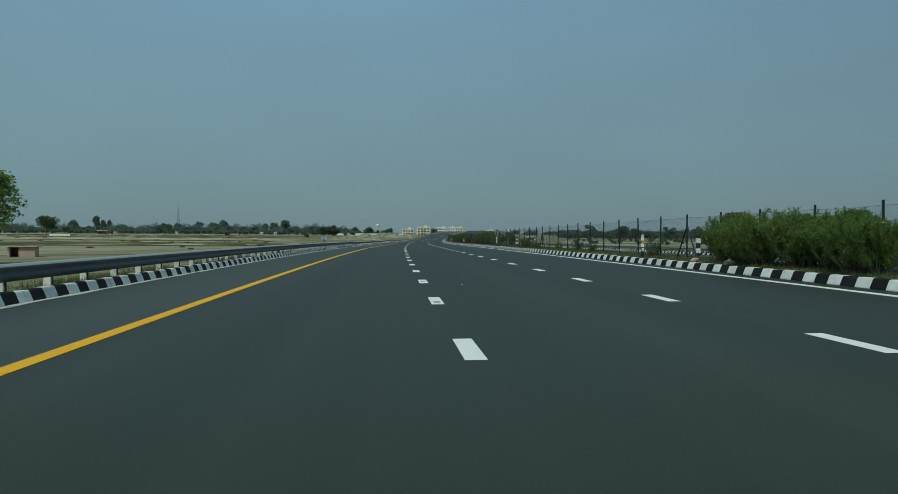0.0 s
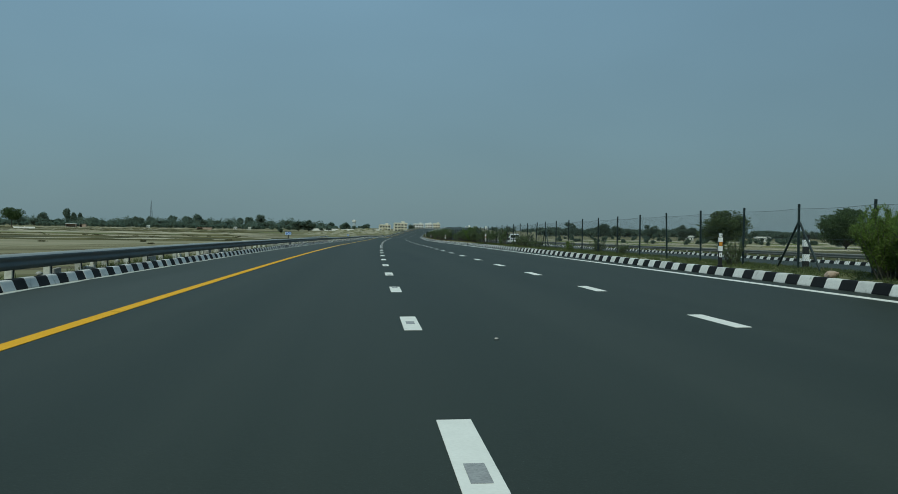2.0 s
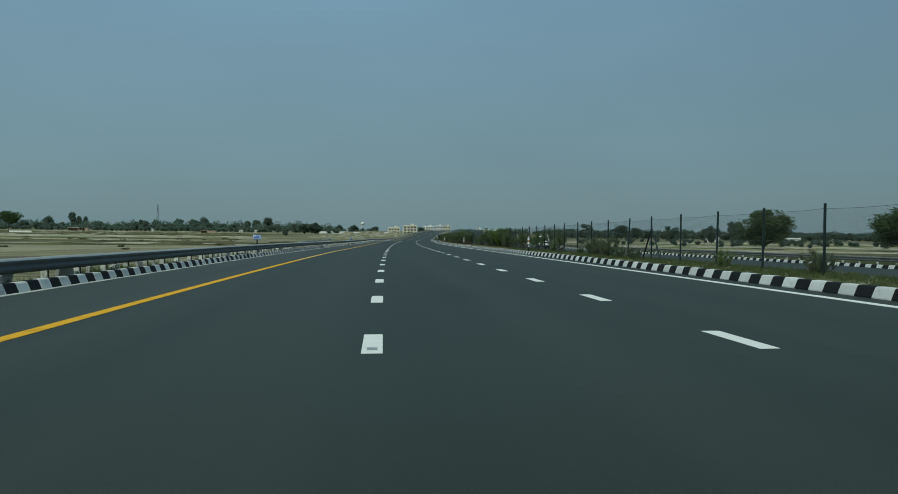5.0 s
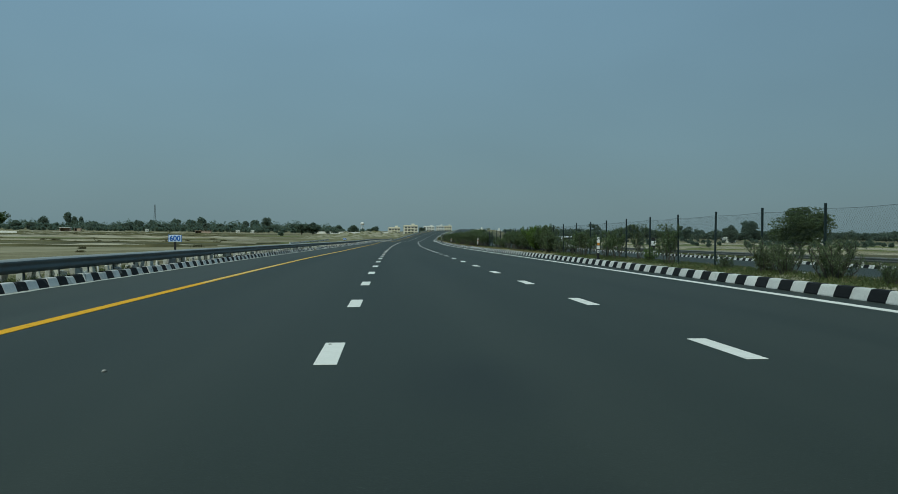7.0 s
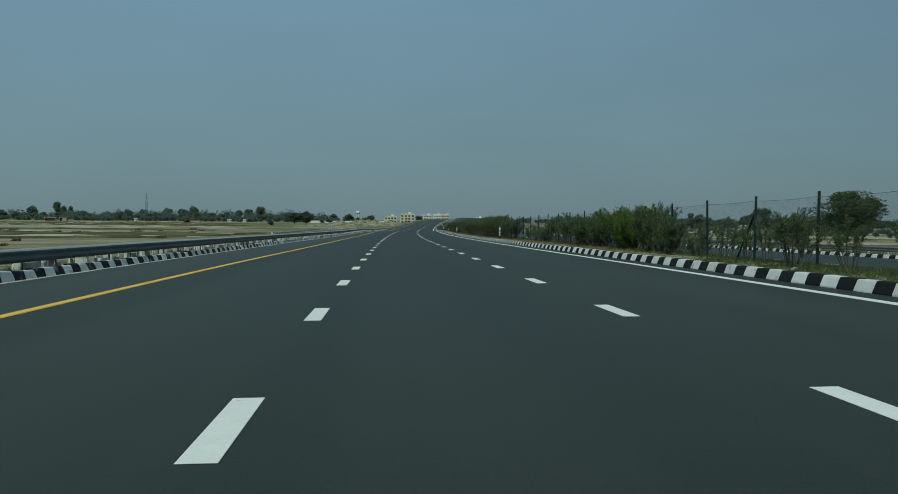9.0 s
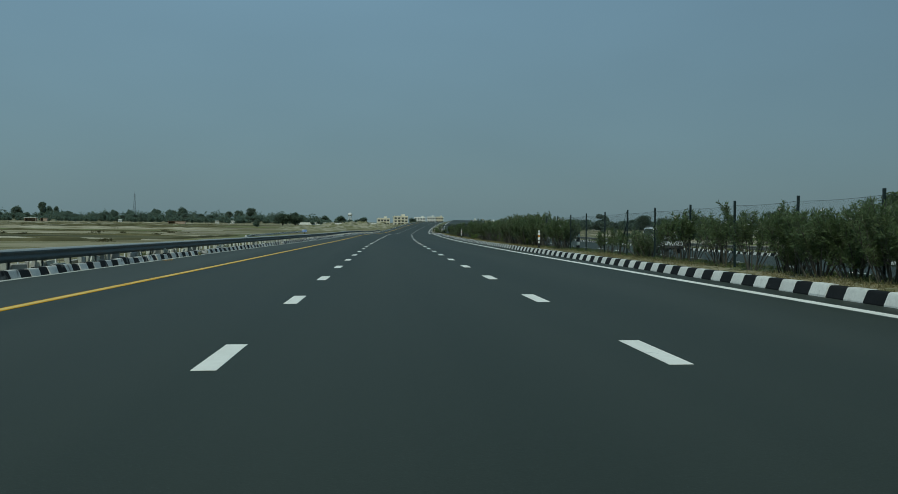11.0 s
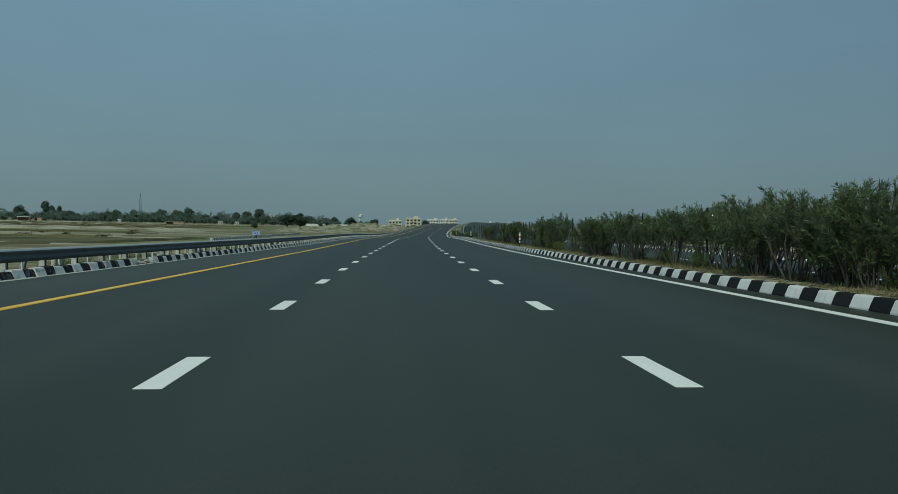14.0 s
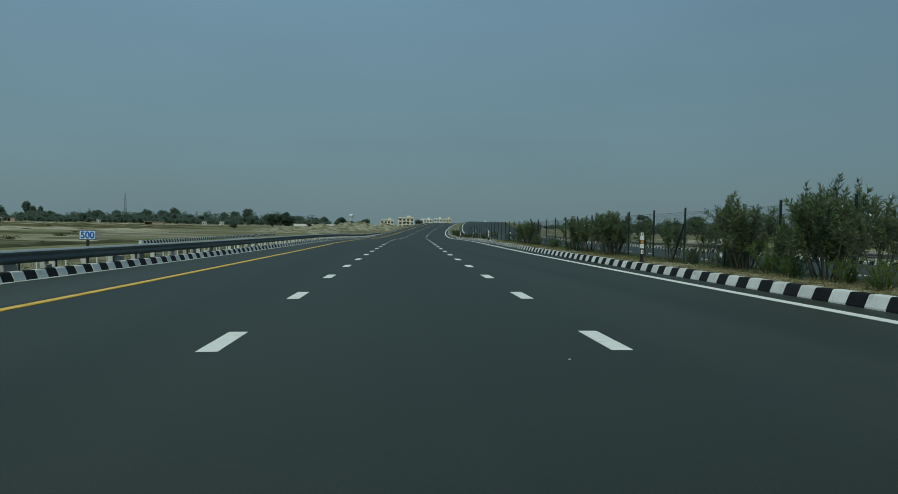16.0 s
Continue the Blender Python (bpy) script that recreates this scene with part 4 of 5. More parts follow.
# tall crowns that rise out of the far belt: kind, x, y, height, width
for k, x, y, h, wide in ((2, -417, 1239, 24, 0.62), (2, -397, 1207, 18, 0.7), (2, -392, 1217, 18, 0.6), (0, -451, 1242, 18, 0.9), (0, -236, 1224, 19, 0.8), (3, -251, 1225, 17, 1.1), (3, -273, 1237, 18, 0.9),
                         (3, -281, 1077, 14, 0.8), (3, -277, 1127, 15, 0.7), (2, -162, 1318, 21, 1.0), (2, -179, 1320, 17, 1.2), (2, -185, 1270, 15, 1.1), (3, -99, 1062, 10, 0.9), (0, -2, 1004, 8, 1.1),
                         (3, -331, 1081, 12, 0.9), (3, -230, 900, 11.5, 0.7), (3, -254, 1043, 13, 0.8), (0, 45, 905, 7.5, 1.0), (0, -40, 960, 9, 1.0), (3, -120, 1080, 11, 0.9)):
    tree(k, x, y, h, "tall dark tree rising above the far tree line", width=wide)
tree(21, -42, 615.7, 7.8, "broad dark green tree at the edge of the fields", RIGHT_TREES[1], 1.2)
tree(23, -50, 620, 7.0, "broad dark green tree at the edge of the fields", RIGHT_TREES[3], 1.5)
tree(21, 119, 318, 6.2, "dark green tree beyond the opposite carriageway", RIGHT_TREES[1], 0.8)
tree(23, 147, 346, 5.0, "dark green tree beyond the opposite carriageway", RIGHT_TREES[3], 1.1)
tree(2, 198, 482, 11, "tall pale green tree beyond the opposite carriageway", width=1.2)
tree(3, -47.8, 475, 2.6, "small round bush in the fields", width=1.6)
# tall crowns beyond the opposite carriageway
for k, x, y, h, wide in ((0, 119, 505, 9.0, 1.0), (3, 134, 483, 7.7, 1.1), (0, 151, 452, 7.8, 1.0), (3, 162, 421, 6.0, 1.2), (3, 133, 453, 6.2, 1.2)):
    tree(k + 20, x, y, h, "dark tree in the tree line beyond the opposite carriageway", RIGHT_TREES[k], wide)
for i in range(70):
    y = pick.uniform(900, 1150)
    x = -y * pick.uniform(0.02, 0.46)
    tree(pick.choice((0, 0, 1, 3, 2)), x, y, pick.uniform(6.0, 10.5), "dark tree in the far tree line", width=pick.uniform(0.9, 1.4))
for i in range(80):
    y = pick.uniform(470, 700)
    x = y * pick.uniform(0.18, 0.62) + 40
    k = pick.choice((0, 1, 3, 3))
    tree(k + 20, x, y, pick.uniform(3.4, 5.8), "dark tree in the tree line beyond the opposite carriageway", RIGHT_TREES[k], pick.uniform(1.5, 2.4))


def woods(name, seed, count, y0, y1, lo, hi, h0, h1, leaf, label, mat):
    """An unbroken belt of trees or scrub between two distances; lo, hi: its reach to the left and right."""
    rng = np.random.default_rng(seed)
    pts = []
    for i in range(count):
        y = y0 + rng.random() * (y1 - y0)
        x = (lo + rng.random() * (hi - lo)) * y
        if 0.0 < x / y < 0.095:
            continue
        h = h0 + (h1 - h0) * rng.random() ** 2.2
        r = 0.5 * h
        for k in range(56):
            d = rng.normal(size=3)
            d *= (0.30 + 0.58 * rng.random()) / np.linalg.norm(d)
            pts.append((x + d[0] * r, y + d[1] * r, FIELD_Z + h * 0.5 + d[2] * h * 0.5))
    me = leaf_cloud(name, pts, rng, leaf, leaf * 0.45, 5, leaf * 0.6, [mat], 0.0)
    return tagged(put(name, me), label, "trees", kind="stuff")


woods("far_woods", 77, 620, 950, 1300, -0.72, -0.055, 6.0, 15.0, 0.85, "belt of dark green trees along the far edge of the fields", M_LEAF_HAZED)
woods("far_woods", 76, 420, 950, 1300, -0.06, 0.98, 4.5, 8.0, 1.05, "low belt of dark green trees along the far edge of the fields", M_LEAF_HAZED)
woods("far_scrub", 78, 330, 800, 950, -0.60, -0.03, 3.0, 5.5, 1.0, "low scrub in front of the far tree line", M_LEAF_HAZED)
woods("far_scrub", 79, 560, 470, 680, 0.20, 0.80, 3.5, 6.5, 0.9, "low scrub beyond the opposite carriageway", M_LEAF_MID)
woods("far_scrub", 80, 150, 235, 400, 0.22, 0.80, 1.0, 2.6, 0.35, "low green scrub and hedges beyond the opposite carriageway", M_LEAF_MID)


def grass_patch(name, seed, count, s0, s1, off0, off1, keep, leaf, mat, label):
    rng = np.random.default_rng(seed)
    pts = []
    for i in range(count):
        s, off = s0 + (s1 - s0) * rng.random(), off0 + (off1 - off0) * rng.random()
        if math.sin(s * 0.9 + off) + math.sin(s * 0.37 + off * 2) + 0.8 * rng.normal() > keep:
            ground_up = np.interp(off, (-9.0, -8.0, -7.1, 8.51, 9.0, 9.6, 10.2, 10.8, 11.4, 28.85, 30.5, 34), (-0.05, 0.06, 0.10, 0.16, 0.2, 0.22, 0.18, 0.02, -0.38, -0.68, -0.78, -1.4))
            pts.append(place(s, off, ground_up - 0.01))
    me = leaf_cloud(name, pts, rng, leaf, 0.006, 9, 0.07, [mat], 0.9)
    return tagged(put(name, me), label, "grass", kind="stuff")


grass_patch("green_grass", 5, 15000, 3, 82, 8.66, 11.0, -1.4, 0.065, M_GRASS, "short green grass on the median")
grass_patch("green_grass", 6, 11000, 82, 215, 9.0, 11.0, -0.8, 0.085, M_GRASS, "patches of green grass on the median")
grass_patch("dry_grass", 7, 1800, 3, 215, 8.64, 10.9, 0.8, 0.12, M_STRAW, "tufts of dry straw-coloured grass on the median")
grass_patch("shoulder_weeds", 18, 2600, 66, 200, -8.3, -7.14, 0.9, 0.20, M_GRASS, "scattered weeds among the rubble behind the shoulder kerb")
grass_patch("opposite_weeds", 10, 4500, 40, 210, 28.9, 31.5, -0.2, 0.30, M_GRASS, "weeds behind the kerb of the opposite carriageway")
grass_patch("shoulder_weeds", 8, 2200, 0, 66, -8.3, -7.14, 0.3, 0.17, M_GRASS, "green weeds behind the shoulder kerb")

# ---- plots of the farmland and the earth bunds between them ----
M_PLOT_DARK = surface("dark_unploughed_plot", (0.080, 0.080, 0.038), (0.15, 0.135, 0.072), 0.95, 0.9, 0.22, bump=0.4, stain=(0.062, 0.060, 0.030), stain_at=(0.44, 0.62), stain_scale=0.06, spec=0.1, stretch=(1, 0.14, 1))
M_PLOT_GREEN = surface("grassy_plot", (0.085, 0.115, 0.038), (0.17, 0.175, 0.075), 0.95, 0.8, 0.22, bump=0.4, stain=(0.22, 0.20, 0.11), stain_at=(0.44, 0.66), stain_scale=0.06, spec=0.1, stretch=(1, 0.14, 1))
M_PLOT_PALE = surface("pale_harvested_plot", (0.255, 0.23, 0.145), (0.345, 0.31, 0.21), 0.95, 1.2, 0.22, bump=0.4, stain=(0.17, 0.16, 0.085), stain_at=(0.44, 0.66), stain_scale=0.06, spec=0.1, stretch=(1, 0.14, 1))
M_PLOT_SAND = surface("bare_white_soil", (0.315, 0.29, 0.21), (0.41, 0.38, 0.295), 0.95, 1.2, 0.22, bump=0.4, stain=(0.17, 0.155, 0.09), stain_at=(0.44, 0.66), stain_scale=0.06, spec=0.1, stretch=(1, 0.14, 1))
plot_rng = np.random.default_rng(404)


def field_plot(corners, mat, label, up=0.05):
    """A plot a little above the common ground, with sloping, uneven edges."""
    edge = []
    for (x0, y0), (x1, y1) in zip(corners, corners[1:] + corners[:1]):
        n = max(2, int(math.hypot(x1 - x0, y1 - y0) / 6))
        edge += [(x0 + (x1 - x0) * i / n + plot_rng.normal() * 0.5, y0 + (y1 - y0) * i / n + plot_rng.normal() * 0.7) for i in range(n)]
    cx, cy = (sum(q[k] for q in edge) / len(edge) for k in (0, 1))
    n = len(edge)
    verts = [(x, y, FIELD_Z + up) for x, y in edge] + [(cx + (x - cx) * 1.01, cy + (y - cy) * 1.01, FIELD_Z - 0.05) for x, y in edge]
    faces = [tuple(range(n))] + [(i, i + n, (i + 1) % n + n, (i + 1) % n) for i in range(n)]
    me = mesh_of("field_plot", verts, faces, mat)
    fix = bmesh.new()
    fix.from_mesh(me)
    bmesh.ops.recalc_face_normals(fix, faces=fix.faces)
    bmesh.ops.triangulate(fix, faces=[f for f in fix.faces if len(f.verts) > 4])
    fix.to_mesh(me)
    fix.free()
    return tagged(put("field_plot", me), label, "field", kind="structure")


def bund(line, high, wide, mat, label):
    """A low earth ridge along a line, crumbling and uneven."""
    pts = []
    for (x0, y0), (x1, y1) in zip(line, line[1:]):
        n = max(2, int(math.hypot(x1 - x0, y1 - y0) / 2.0))
        pts += [Vector((x0 + (x1 - x0) * i / n, y0 + (y1 - y0) * i / n, 0)) for i in range(n)]
    pts.append(Vector((*line[-1], 0)))
    verts, faces = [], []
    for i, q in enumerate(pts):
        d = (pts[min(i + 1, len(pts) - 1)] - pts[max(i - 1, 0)]).normalized()
        side = Vector((-d.y, d.x, 0))
        q = q + side * plot_rng.normal() * 0.15
        h = high * (0.25 + 1.1 * abs(noise.noise(q * 0.09)) + 0.5 * plot_rng.random()) * min(1.0, i / 4, (len(pts) - 1 - i) / 4)
        for f, z in ((-1, -0.1), (-0.45, h * 0.7), (0.1, h), (0.5, h * 0.65), (1, -0.1)):
            verts.append(q + side * f * wide * 0.5 + Vector((0, 0, FIELD_Z + z)))
    for i in range(len(pts) - 1):
        for j in range(4):
            k = 5 * i + j
            faces.append((k, k + 1, k + 6, k + 5))
    return tagged(put("field_bund", mesh_of("field_bund", verts, faces, mat, smooth=True)), label, "earth bund", kind="structure")


DARK_PLOT, GREEN_PLOT, PALE_PLOT, SAND_PLOT = "dark unploughed plot with brown stubble", "plot of short dry green grass", "pale harvested plot with stubble", "strip of bare whitish soil"
field_plot([(-150, 194), (-75, 191), (-38, 200), (-26, 224), (-29, 236), (-60, 241), (-150, 232)], M_PLOT_DARK, DARK_PLOT)
field_plot([(-25, 216), (-15, 216), (-12, 270), (-24, 275)], M_PLOT_GREEN, GREEN_PLOT, 0.08)
field_plot([(-150, 118), (-66, 112), (-24, 118), (-24, 192), (-72, 184), (-150, 186)], M_PLOT_PALE, PALE_PLOT, 0.04)
field_plot([(-200, 262), (-90, 258), (-40, 262), (-40, 284), (-200, 290)], M_PLOT_PALE, PALE_PLOT)
field_plot([(-170, 300), (-60, 296), (-48, 322), (-180, 330)], M_PLOT_GREEN, GREEN_PLOT, 0.07)
field_plot([(-260, 345), (-120, 342), (-112, 372), (-270, 380)], M_PLOT_SAND, SAND_PLOT, 0.08)
field_plot([(-110, 338), (-45, 336), (-40, 366), (-105, 372)], M_PLOT_PALE, PALE_PLOT)
field_plot([(-210, 400), (-70, 396), (-60, 432), (-215, 440)], M_PLOT_DARK, DARK_PLOT, 0.08)
field_plot([(-330, 468), (-130, 462), (-122, 500), (-340, 520)], M_PLOT_SAND, SAND_PLOT, 0.10)
field_plot([(-118, 455), (-40, 452), (-36, 500), (-112, 505)], M_PLOT_GREEN, GREEN_PLOT, 0.09)
field_plot([(-300, 560), (-60, 552), (-50, 600), (-310, 612)], M_PLOT_DARK, DARK_PLOT, 0.12)
field_plot([(-330, 640), (-150, 640), (-140, 690), (-340, 700)], M_PLOT_SAND, SAND_PLOT, 0.15)
# beyond the opposite carriageway
field_plot([(62, 196), (150, 190), (160, 214), (60, 218)], M_PLOT_PALE, PALE_PLOT, 0.06)
field_plot([(58, 228), (170, 222), (180, 246), (60, 250)], M_PLOT_SAND, SAND_PLOT, 0.08)
field_plot([(62, 262), (200, 256), (210, 280), (64, 286)], M_PLOT_GREEN, GREEN_PLOT, 0.08)
field_plot([(66, 300), (230, 296), (240, 326), (70, 330)], M_PLOT_SAND, SAND_PLOT, 0.10)
field_plot([(60, 120), (120, 118), (128, 180), (62, 184)], M_PLOT_DARK, DARK_PLOT, 0.05)
bund([(-150, 188), (-75, 188), (-38, 197), (-25.5, 221), (-21, 250)], 0.42, 1.6, M_PLOT_DARK, "dark grassy earth bund between the plots")
for y, reach in ((207, 0.36), (216, 0.22), (246, 0.40), (254, 0.30), (288, 0.42), (296, 0.28), (333, 0.46), (352, 0.30), (384, 0.50), (392, 0.26), (445, 0.52), (475, 0.34), (520, 0.50), (540, 0.36), (620, 0.50), (705, 0.46)):
    x0, x1 = -reach * y - 8, -(0.10 + 0.07 * plot_rng.random()) * y
    dark = plot_rng.random() < 0.75
    lean = plot_rng.normal() * 4
    bund([(x0, y + lean), ((x0 + x1) / 2 + 6 * plot_rng.normal(), y + plot_rng.normal()), (x1, y - lean)], 0.20 + 0.0005 * y, 1.2, M_PLOT_DARK if dark else M_PLOT_SAND,
         "dark grassy earth bund between the plots" if dark else "bare pale earth bund between the plots")
for y in (188, 221, 254, 291, 338):
    bund([(56, y), (0.30 * y + 40, y - 3), (0.8 * y, y + 4)], 0.35, 1.5, M_PLOT_GREEN if y % 2 else M_PLOT_SAND, "low earth bund beyond the opposite carriageway")

# ---- low clumps of scrub on the bunds between the plots ----
field_rng = np.random.default_rng(31)
spots = [(-68, 241.5), (-64.5, 246), (-58.5, 240), (-49.7, 252), (-56, 275), (-47.7, 263.5), (-40.6, 275), (-38, 251), (-31.5, 196), (-110, 458), (-123, 497), (-131, 534)]
for i in range(60):
    y = 150 + 500 * field_rng.random()
    spots.append((-y * (0.10 + 0.42 * field_rng.random()) - 14, y))
tufts = []
for x, y in spots:
    wide, high = 0.25 + 0.4 * field_rng.random(), 0.08 + 0.10 * field_rng.random()
    tufts += [(x + field_rng.normal() * wide, y + field_rng.normal() * 0.5, FIELD_Z + abs(field_rng.normal()) * high) for k in range(45)]
tagged(put("field_scrub", leaf_cloud("field_scrub", tufts, field_rng, 0.16, 0.04, 8, 0.12, [M_SCRUB], 0.3)), "low brown-green scrub on the field bunds", "scrub", kind="stuff")
grass_patch("dry_grass", 9, 7500, 84, 215, 8.62, 9.25, -0.6, 0.055, M_STRAW, "fringe of pale dry grass along the median kerb")


# ---- far buildings and masts ----
M_CREAM = surface("cream_plaster", (0.68, 0.63, 0.50), (0.76, 0.71, 0.58), 0.9, 4, 0.4, bump=0.2, stain=(0.45, 0.40, 0.30))
M_PALE = surface("pale_plaster", (0.72, 0.71, 0.66), (0.80, 0.79, 0.75), 0.9, 4, 0.4, bump=0.2, stain=(0.48, 0.45, 0.40))
M_DARK_GLASS = surface("dark_window", (0.02, 0.025, 0.03), (0.04, 0.045, 0.05), 0.2, 10, 1, bump=0.0)
M_BRICK = surface("mud_brick", (0.36, 0.26, 0.20), (0.47, 0.36, 0.28), 0.95, 6, 1, bump=0.5)
M_ROOF_SHEET = surface("roof_sheet", (0.58, 0.58, 0.55), (0.68, 0.68, 0.65), 0.6, 8, 1, bump=0.1)


def building(x, y, w, d, storeys, turn, mat, label, floor=3.1, bays=4, parapet=0.7):
    b = thing("building", Matrix.Translation((x, y, FIELD_Z)) @ Matrix.Rotation(radians(turn), 4, "Z"), label, "building", "far buildings")
    h = storeys * floor
    part("wall", box(-w / 2, w / 2, -d / 2, d / 2, -0.5, h, 0.05), mat, b)
    part("roof", box(-w / 2 - 0.4, w / 2 + 0.4, -d / 2 - 0.4, d / 2 + 0.4, h, h + 0.25, 0.04), mat, b)
    part("parapet", box(-w / 2, w / 2, -d / 2, -d / 2 + 0.2, h + 0.25, h + 0.25 + parapet, 0.03), mat, b)
    if storeys > 1:
        part("stair_tower", box(w * 0.1, w * 0.32, 0, d * 0.4, h + 0.25, h + 2.4, 0.04), mat, b)
    for f in range(storeys):
        for k in range(bays):
            cx = -w / 2 + (k + 0.5) * w / bays
            half = (0.3 if storeys > 1 else 0.13) * w / bays
            win = part("window", box(cx - half, cx + half, -d / 2 - 0.06, -d / 2 + 0.05, f * floor + 0.3 * floor, f * floor + 0.74 * floor, 0.0), M_DARK_GLASS, b)
            part("sill", box(cx - half - 0.1, cx + half + 0.1, -d / 2 - 0.35, -d / 2 - 0.02, f * floor + 0.25 * floor, f * floor + 0.29 * floor, 0.02), mat, win)
        if storeys > 1:
            part("balcony", box(-w * 0.2, w * 0.2, -d / 2 - 1.0, -d / 2 - 0.01, f * floor - 0.1, f * floor + 0.05, 0.02), mat, b)
    return b


building(33.3, 900, 13.5, 9, 3, 4, M_CREAM, "three-storey cream plastered building with dark windows", floor=2.75)
building(17.5, 931, 12.0, 9, 2, 4, M_CREAM, "two-storey cream plastered building with dark windows")
building(64, 1099, 13.0, 9, 3, -5, M_PALE, "pale plastered building beyond the road's crest", floor=2.9, bays=4)
building(77, 1097, 9.0, 9, 3, -5, M_PALE, "pale plastered building beyond the road's crest", bays=3)
building(87, 1096, 9.0, 9, 3, -5, M_CREAM, "cream plastered building beyond the road's crest", bays=3)
for x, y, wide, floors in ((122, 1050, 7.0, 3.0), (131, 1048, 5.5, 2.8), (142, 1046, 8.0, 2.5)):
    building(x, y, wide, 6, 2, -6, M_PALE, "small pale house on the horizon beyond the far bend", floor=floors, bays=3, parapet=0.4)
# white block standing in for distant oncoming traffic, shaped as a shed
building(131, 560, 5.5, 4, 1, -10, M_PALE, "low whitewashed shed in the fields", floor=3.4, bays=2, parapet=0.3)
building(147, 387, 5.0, 4, 1, -15, M_PALE, "low whitewashed shed in the fields", floor=1.7, bays=3, parapet=0.3)
building(176, 372, 6.0, 4, 1, -15, M_PALE, "low whitewashed shed in the fields", floor=1.8, bays=3, parapet=0.3)
building(-205, 828, 2.6, 3, 1, 8, M_PALE, "low pale house among the trees", floor=1.9, bays=2, parapet=0.3)
building(-123, 815, 3.2, 3, 1, 8, M_PALE, "low pale house among the trees", floor=1.8, bays=2, parapet=0.3)
building(-111, 818, 3.4, 3, 1, 8, M_PALE, "low pale house among the trees", floor=1.9, bays=2, parapet=0.3)


def hut(x, y, w, d, h, turn, label, roof_mat, closed=True):
    b = thing("hut", Matrix.Translation((x, y, FIELD_Z)) @ Matrix.Rotation(radians(turn), 4, "Z"), label, "hut")
    for x0, x1, y0, y1, nm in ((-w / 2, w / 2, d / 2 - 0.25, d / 2, "back_wall"), (-w / 2, -w / 2 + 0.25, -d / 2, d / 2 - 0.25, "side_wall"), (w / 2 - 0.25, w / 2, -d / 2, d / 2 - 0.25, "side_wall"),
                               (-w * 0.1, w / 2 - 0.25, -d / 2, -d / 2 + 0.25, "front_wall")):
        if nm == "front_wall" and not closed:
            continue
        part(nm, box(x0, x1, y0, y1, -0.3, h, 0.03), M_BRICK, b)
    part("roof", box(-w / 2 - 0.3, w / 2 + 0.3, -d / 2 - 0.3, d / 2 + 0.3, h, h + (0.4 if roof_mat is M_ROOF_SHEET else 0.14), 0.03), roof_mat, b)
    return b


hut(-47.7, 104.6, 3.2, 2.6, 1.35, 12, "small mud-brick hut in the fields", M_BRICK)
hut(-252, 760, 8.0, 5.0, 2.7, 8, "open brick shed with a pale sheet roof", M_ROOF_SHEET, False)


hut(-243.5, 764, 5.0, 4.0, 2.6, 8, "low red brick hut beside an open shed", M_BRICK)
hut(-124, 668, 11.0, 4.0, 1.7, 5, "low ruined brick hut at the edge of the fields", M_BRICK)


def garden_wall(x0, y0, x1, y1, h, label):
    a, b = Vector((x0, y0, 0)), Vector((x1, y1, 0))
    ang = math.atan2(b.y - a.y, b.x - a.x)
    w = thing("boundary_wall", Matrix.Translation((x0, y0, FIELD_Z)) @ Matrix.Rotation(ang, 4, "Z"), label, "wall")
    n = int((b - a).length / 6)
    for i in range(n):
        part("wall_panel", box(i * 6.0 + 0.15, i * 6.0 + 5.85, -0.1, 0.1, -0.4, h + 0.06 * math.sin(i * 2.1), 0.03), M_PALE, w)
        part("pillar", box(i * 6.0 - 0.17, i * 6.0 + 0.17, -0.17, 0.17, -0.4, h + 0.2, 0.03), M_PALE, w)


garden_wall(-56, 818, 16, 812, 1.9, "long whitewashed boundary wall at the edge of the fields")
garden_wall(-199, 506, -186, 505, 0.9, "low whitewashed wall behind a lone tree")


def lattice_mast(x, y, h):
    t = thing("lattice_mast", Matrix.Translation((x, y, FIELD_Z)), "slender steel lattice mast above the trees", "mast")
    w0, w1 = 2.2, 0.5
    at = lambda z, i: Vector(((w0 + (w1 - w0) * z / h) * (1 if i in (0, 3) else -1), (w0 + (w1 - w0) * z / h) * (1 if i < 2 else -1), z))
    for i in range(4):
        part("leg", rod(at(0, i), at(h, i), 0.11, 0.07, 6), M_STEEL, t)
    bm = bmesh.new()
    for k in range(16):
        for i in range(4):
            rod(at(k * h / 16, i), at((k + 1) * h / 16, (i + 1) % 4), 0.04, 0.04, 4, bm)
            rod(at(k * h / 16, (i + 1) % 4), at((k + 1) * h / 16, i), 0.04, 0.04, 4, bm)
    part("bracing", bm, M_STEEL, t)
    part("antenna", rod((0, 0, h), (0, 0, h + 4), 0.08, 0.04, 6), M_STEEL, t)


lattice_mast(-326, 1334, 38)


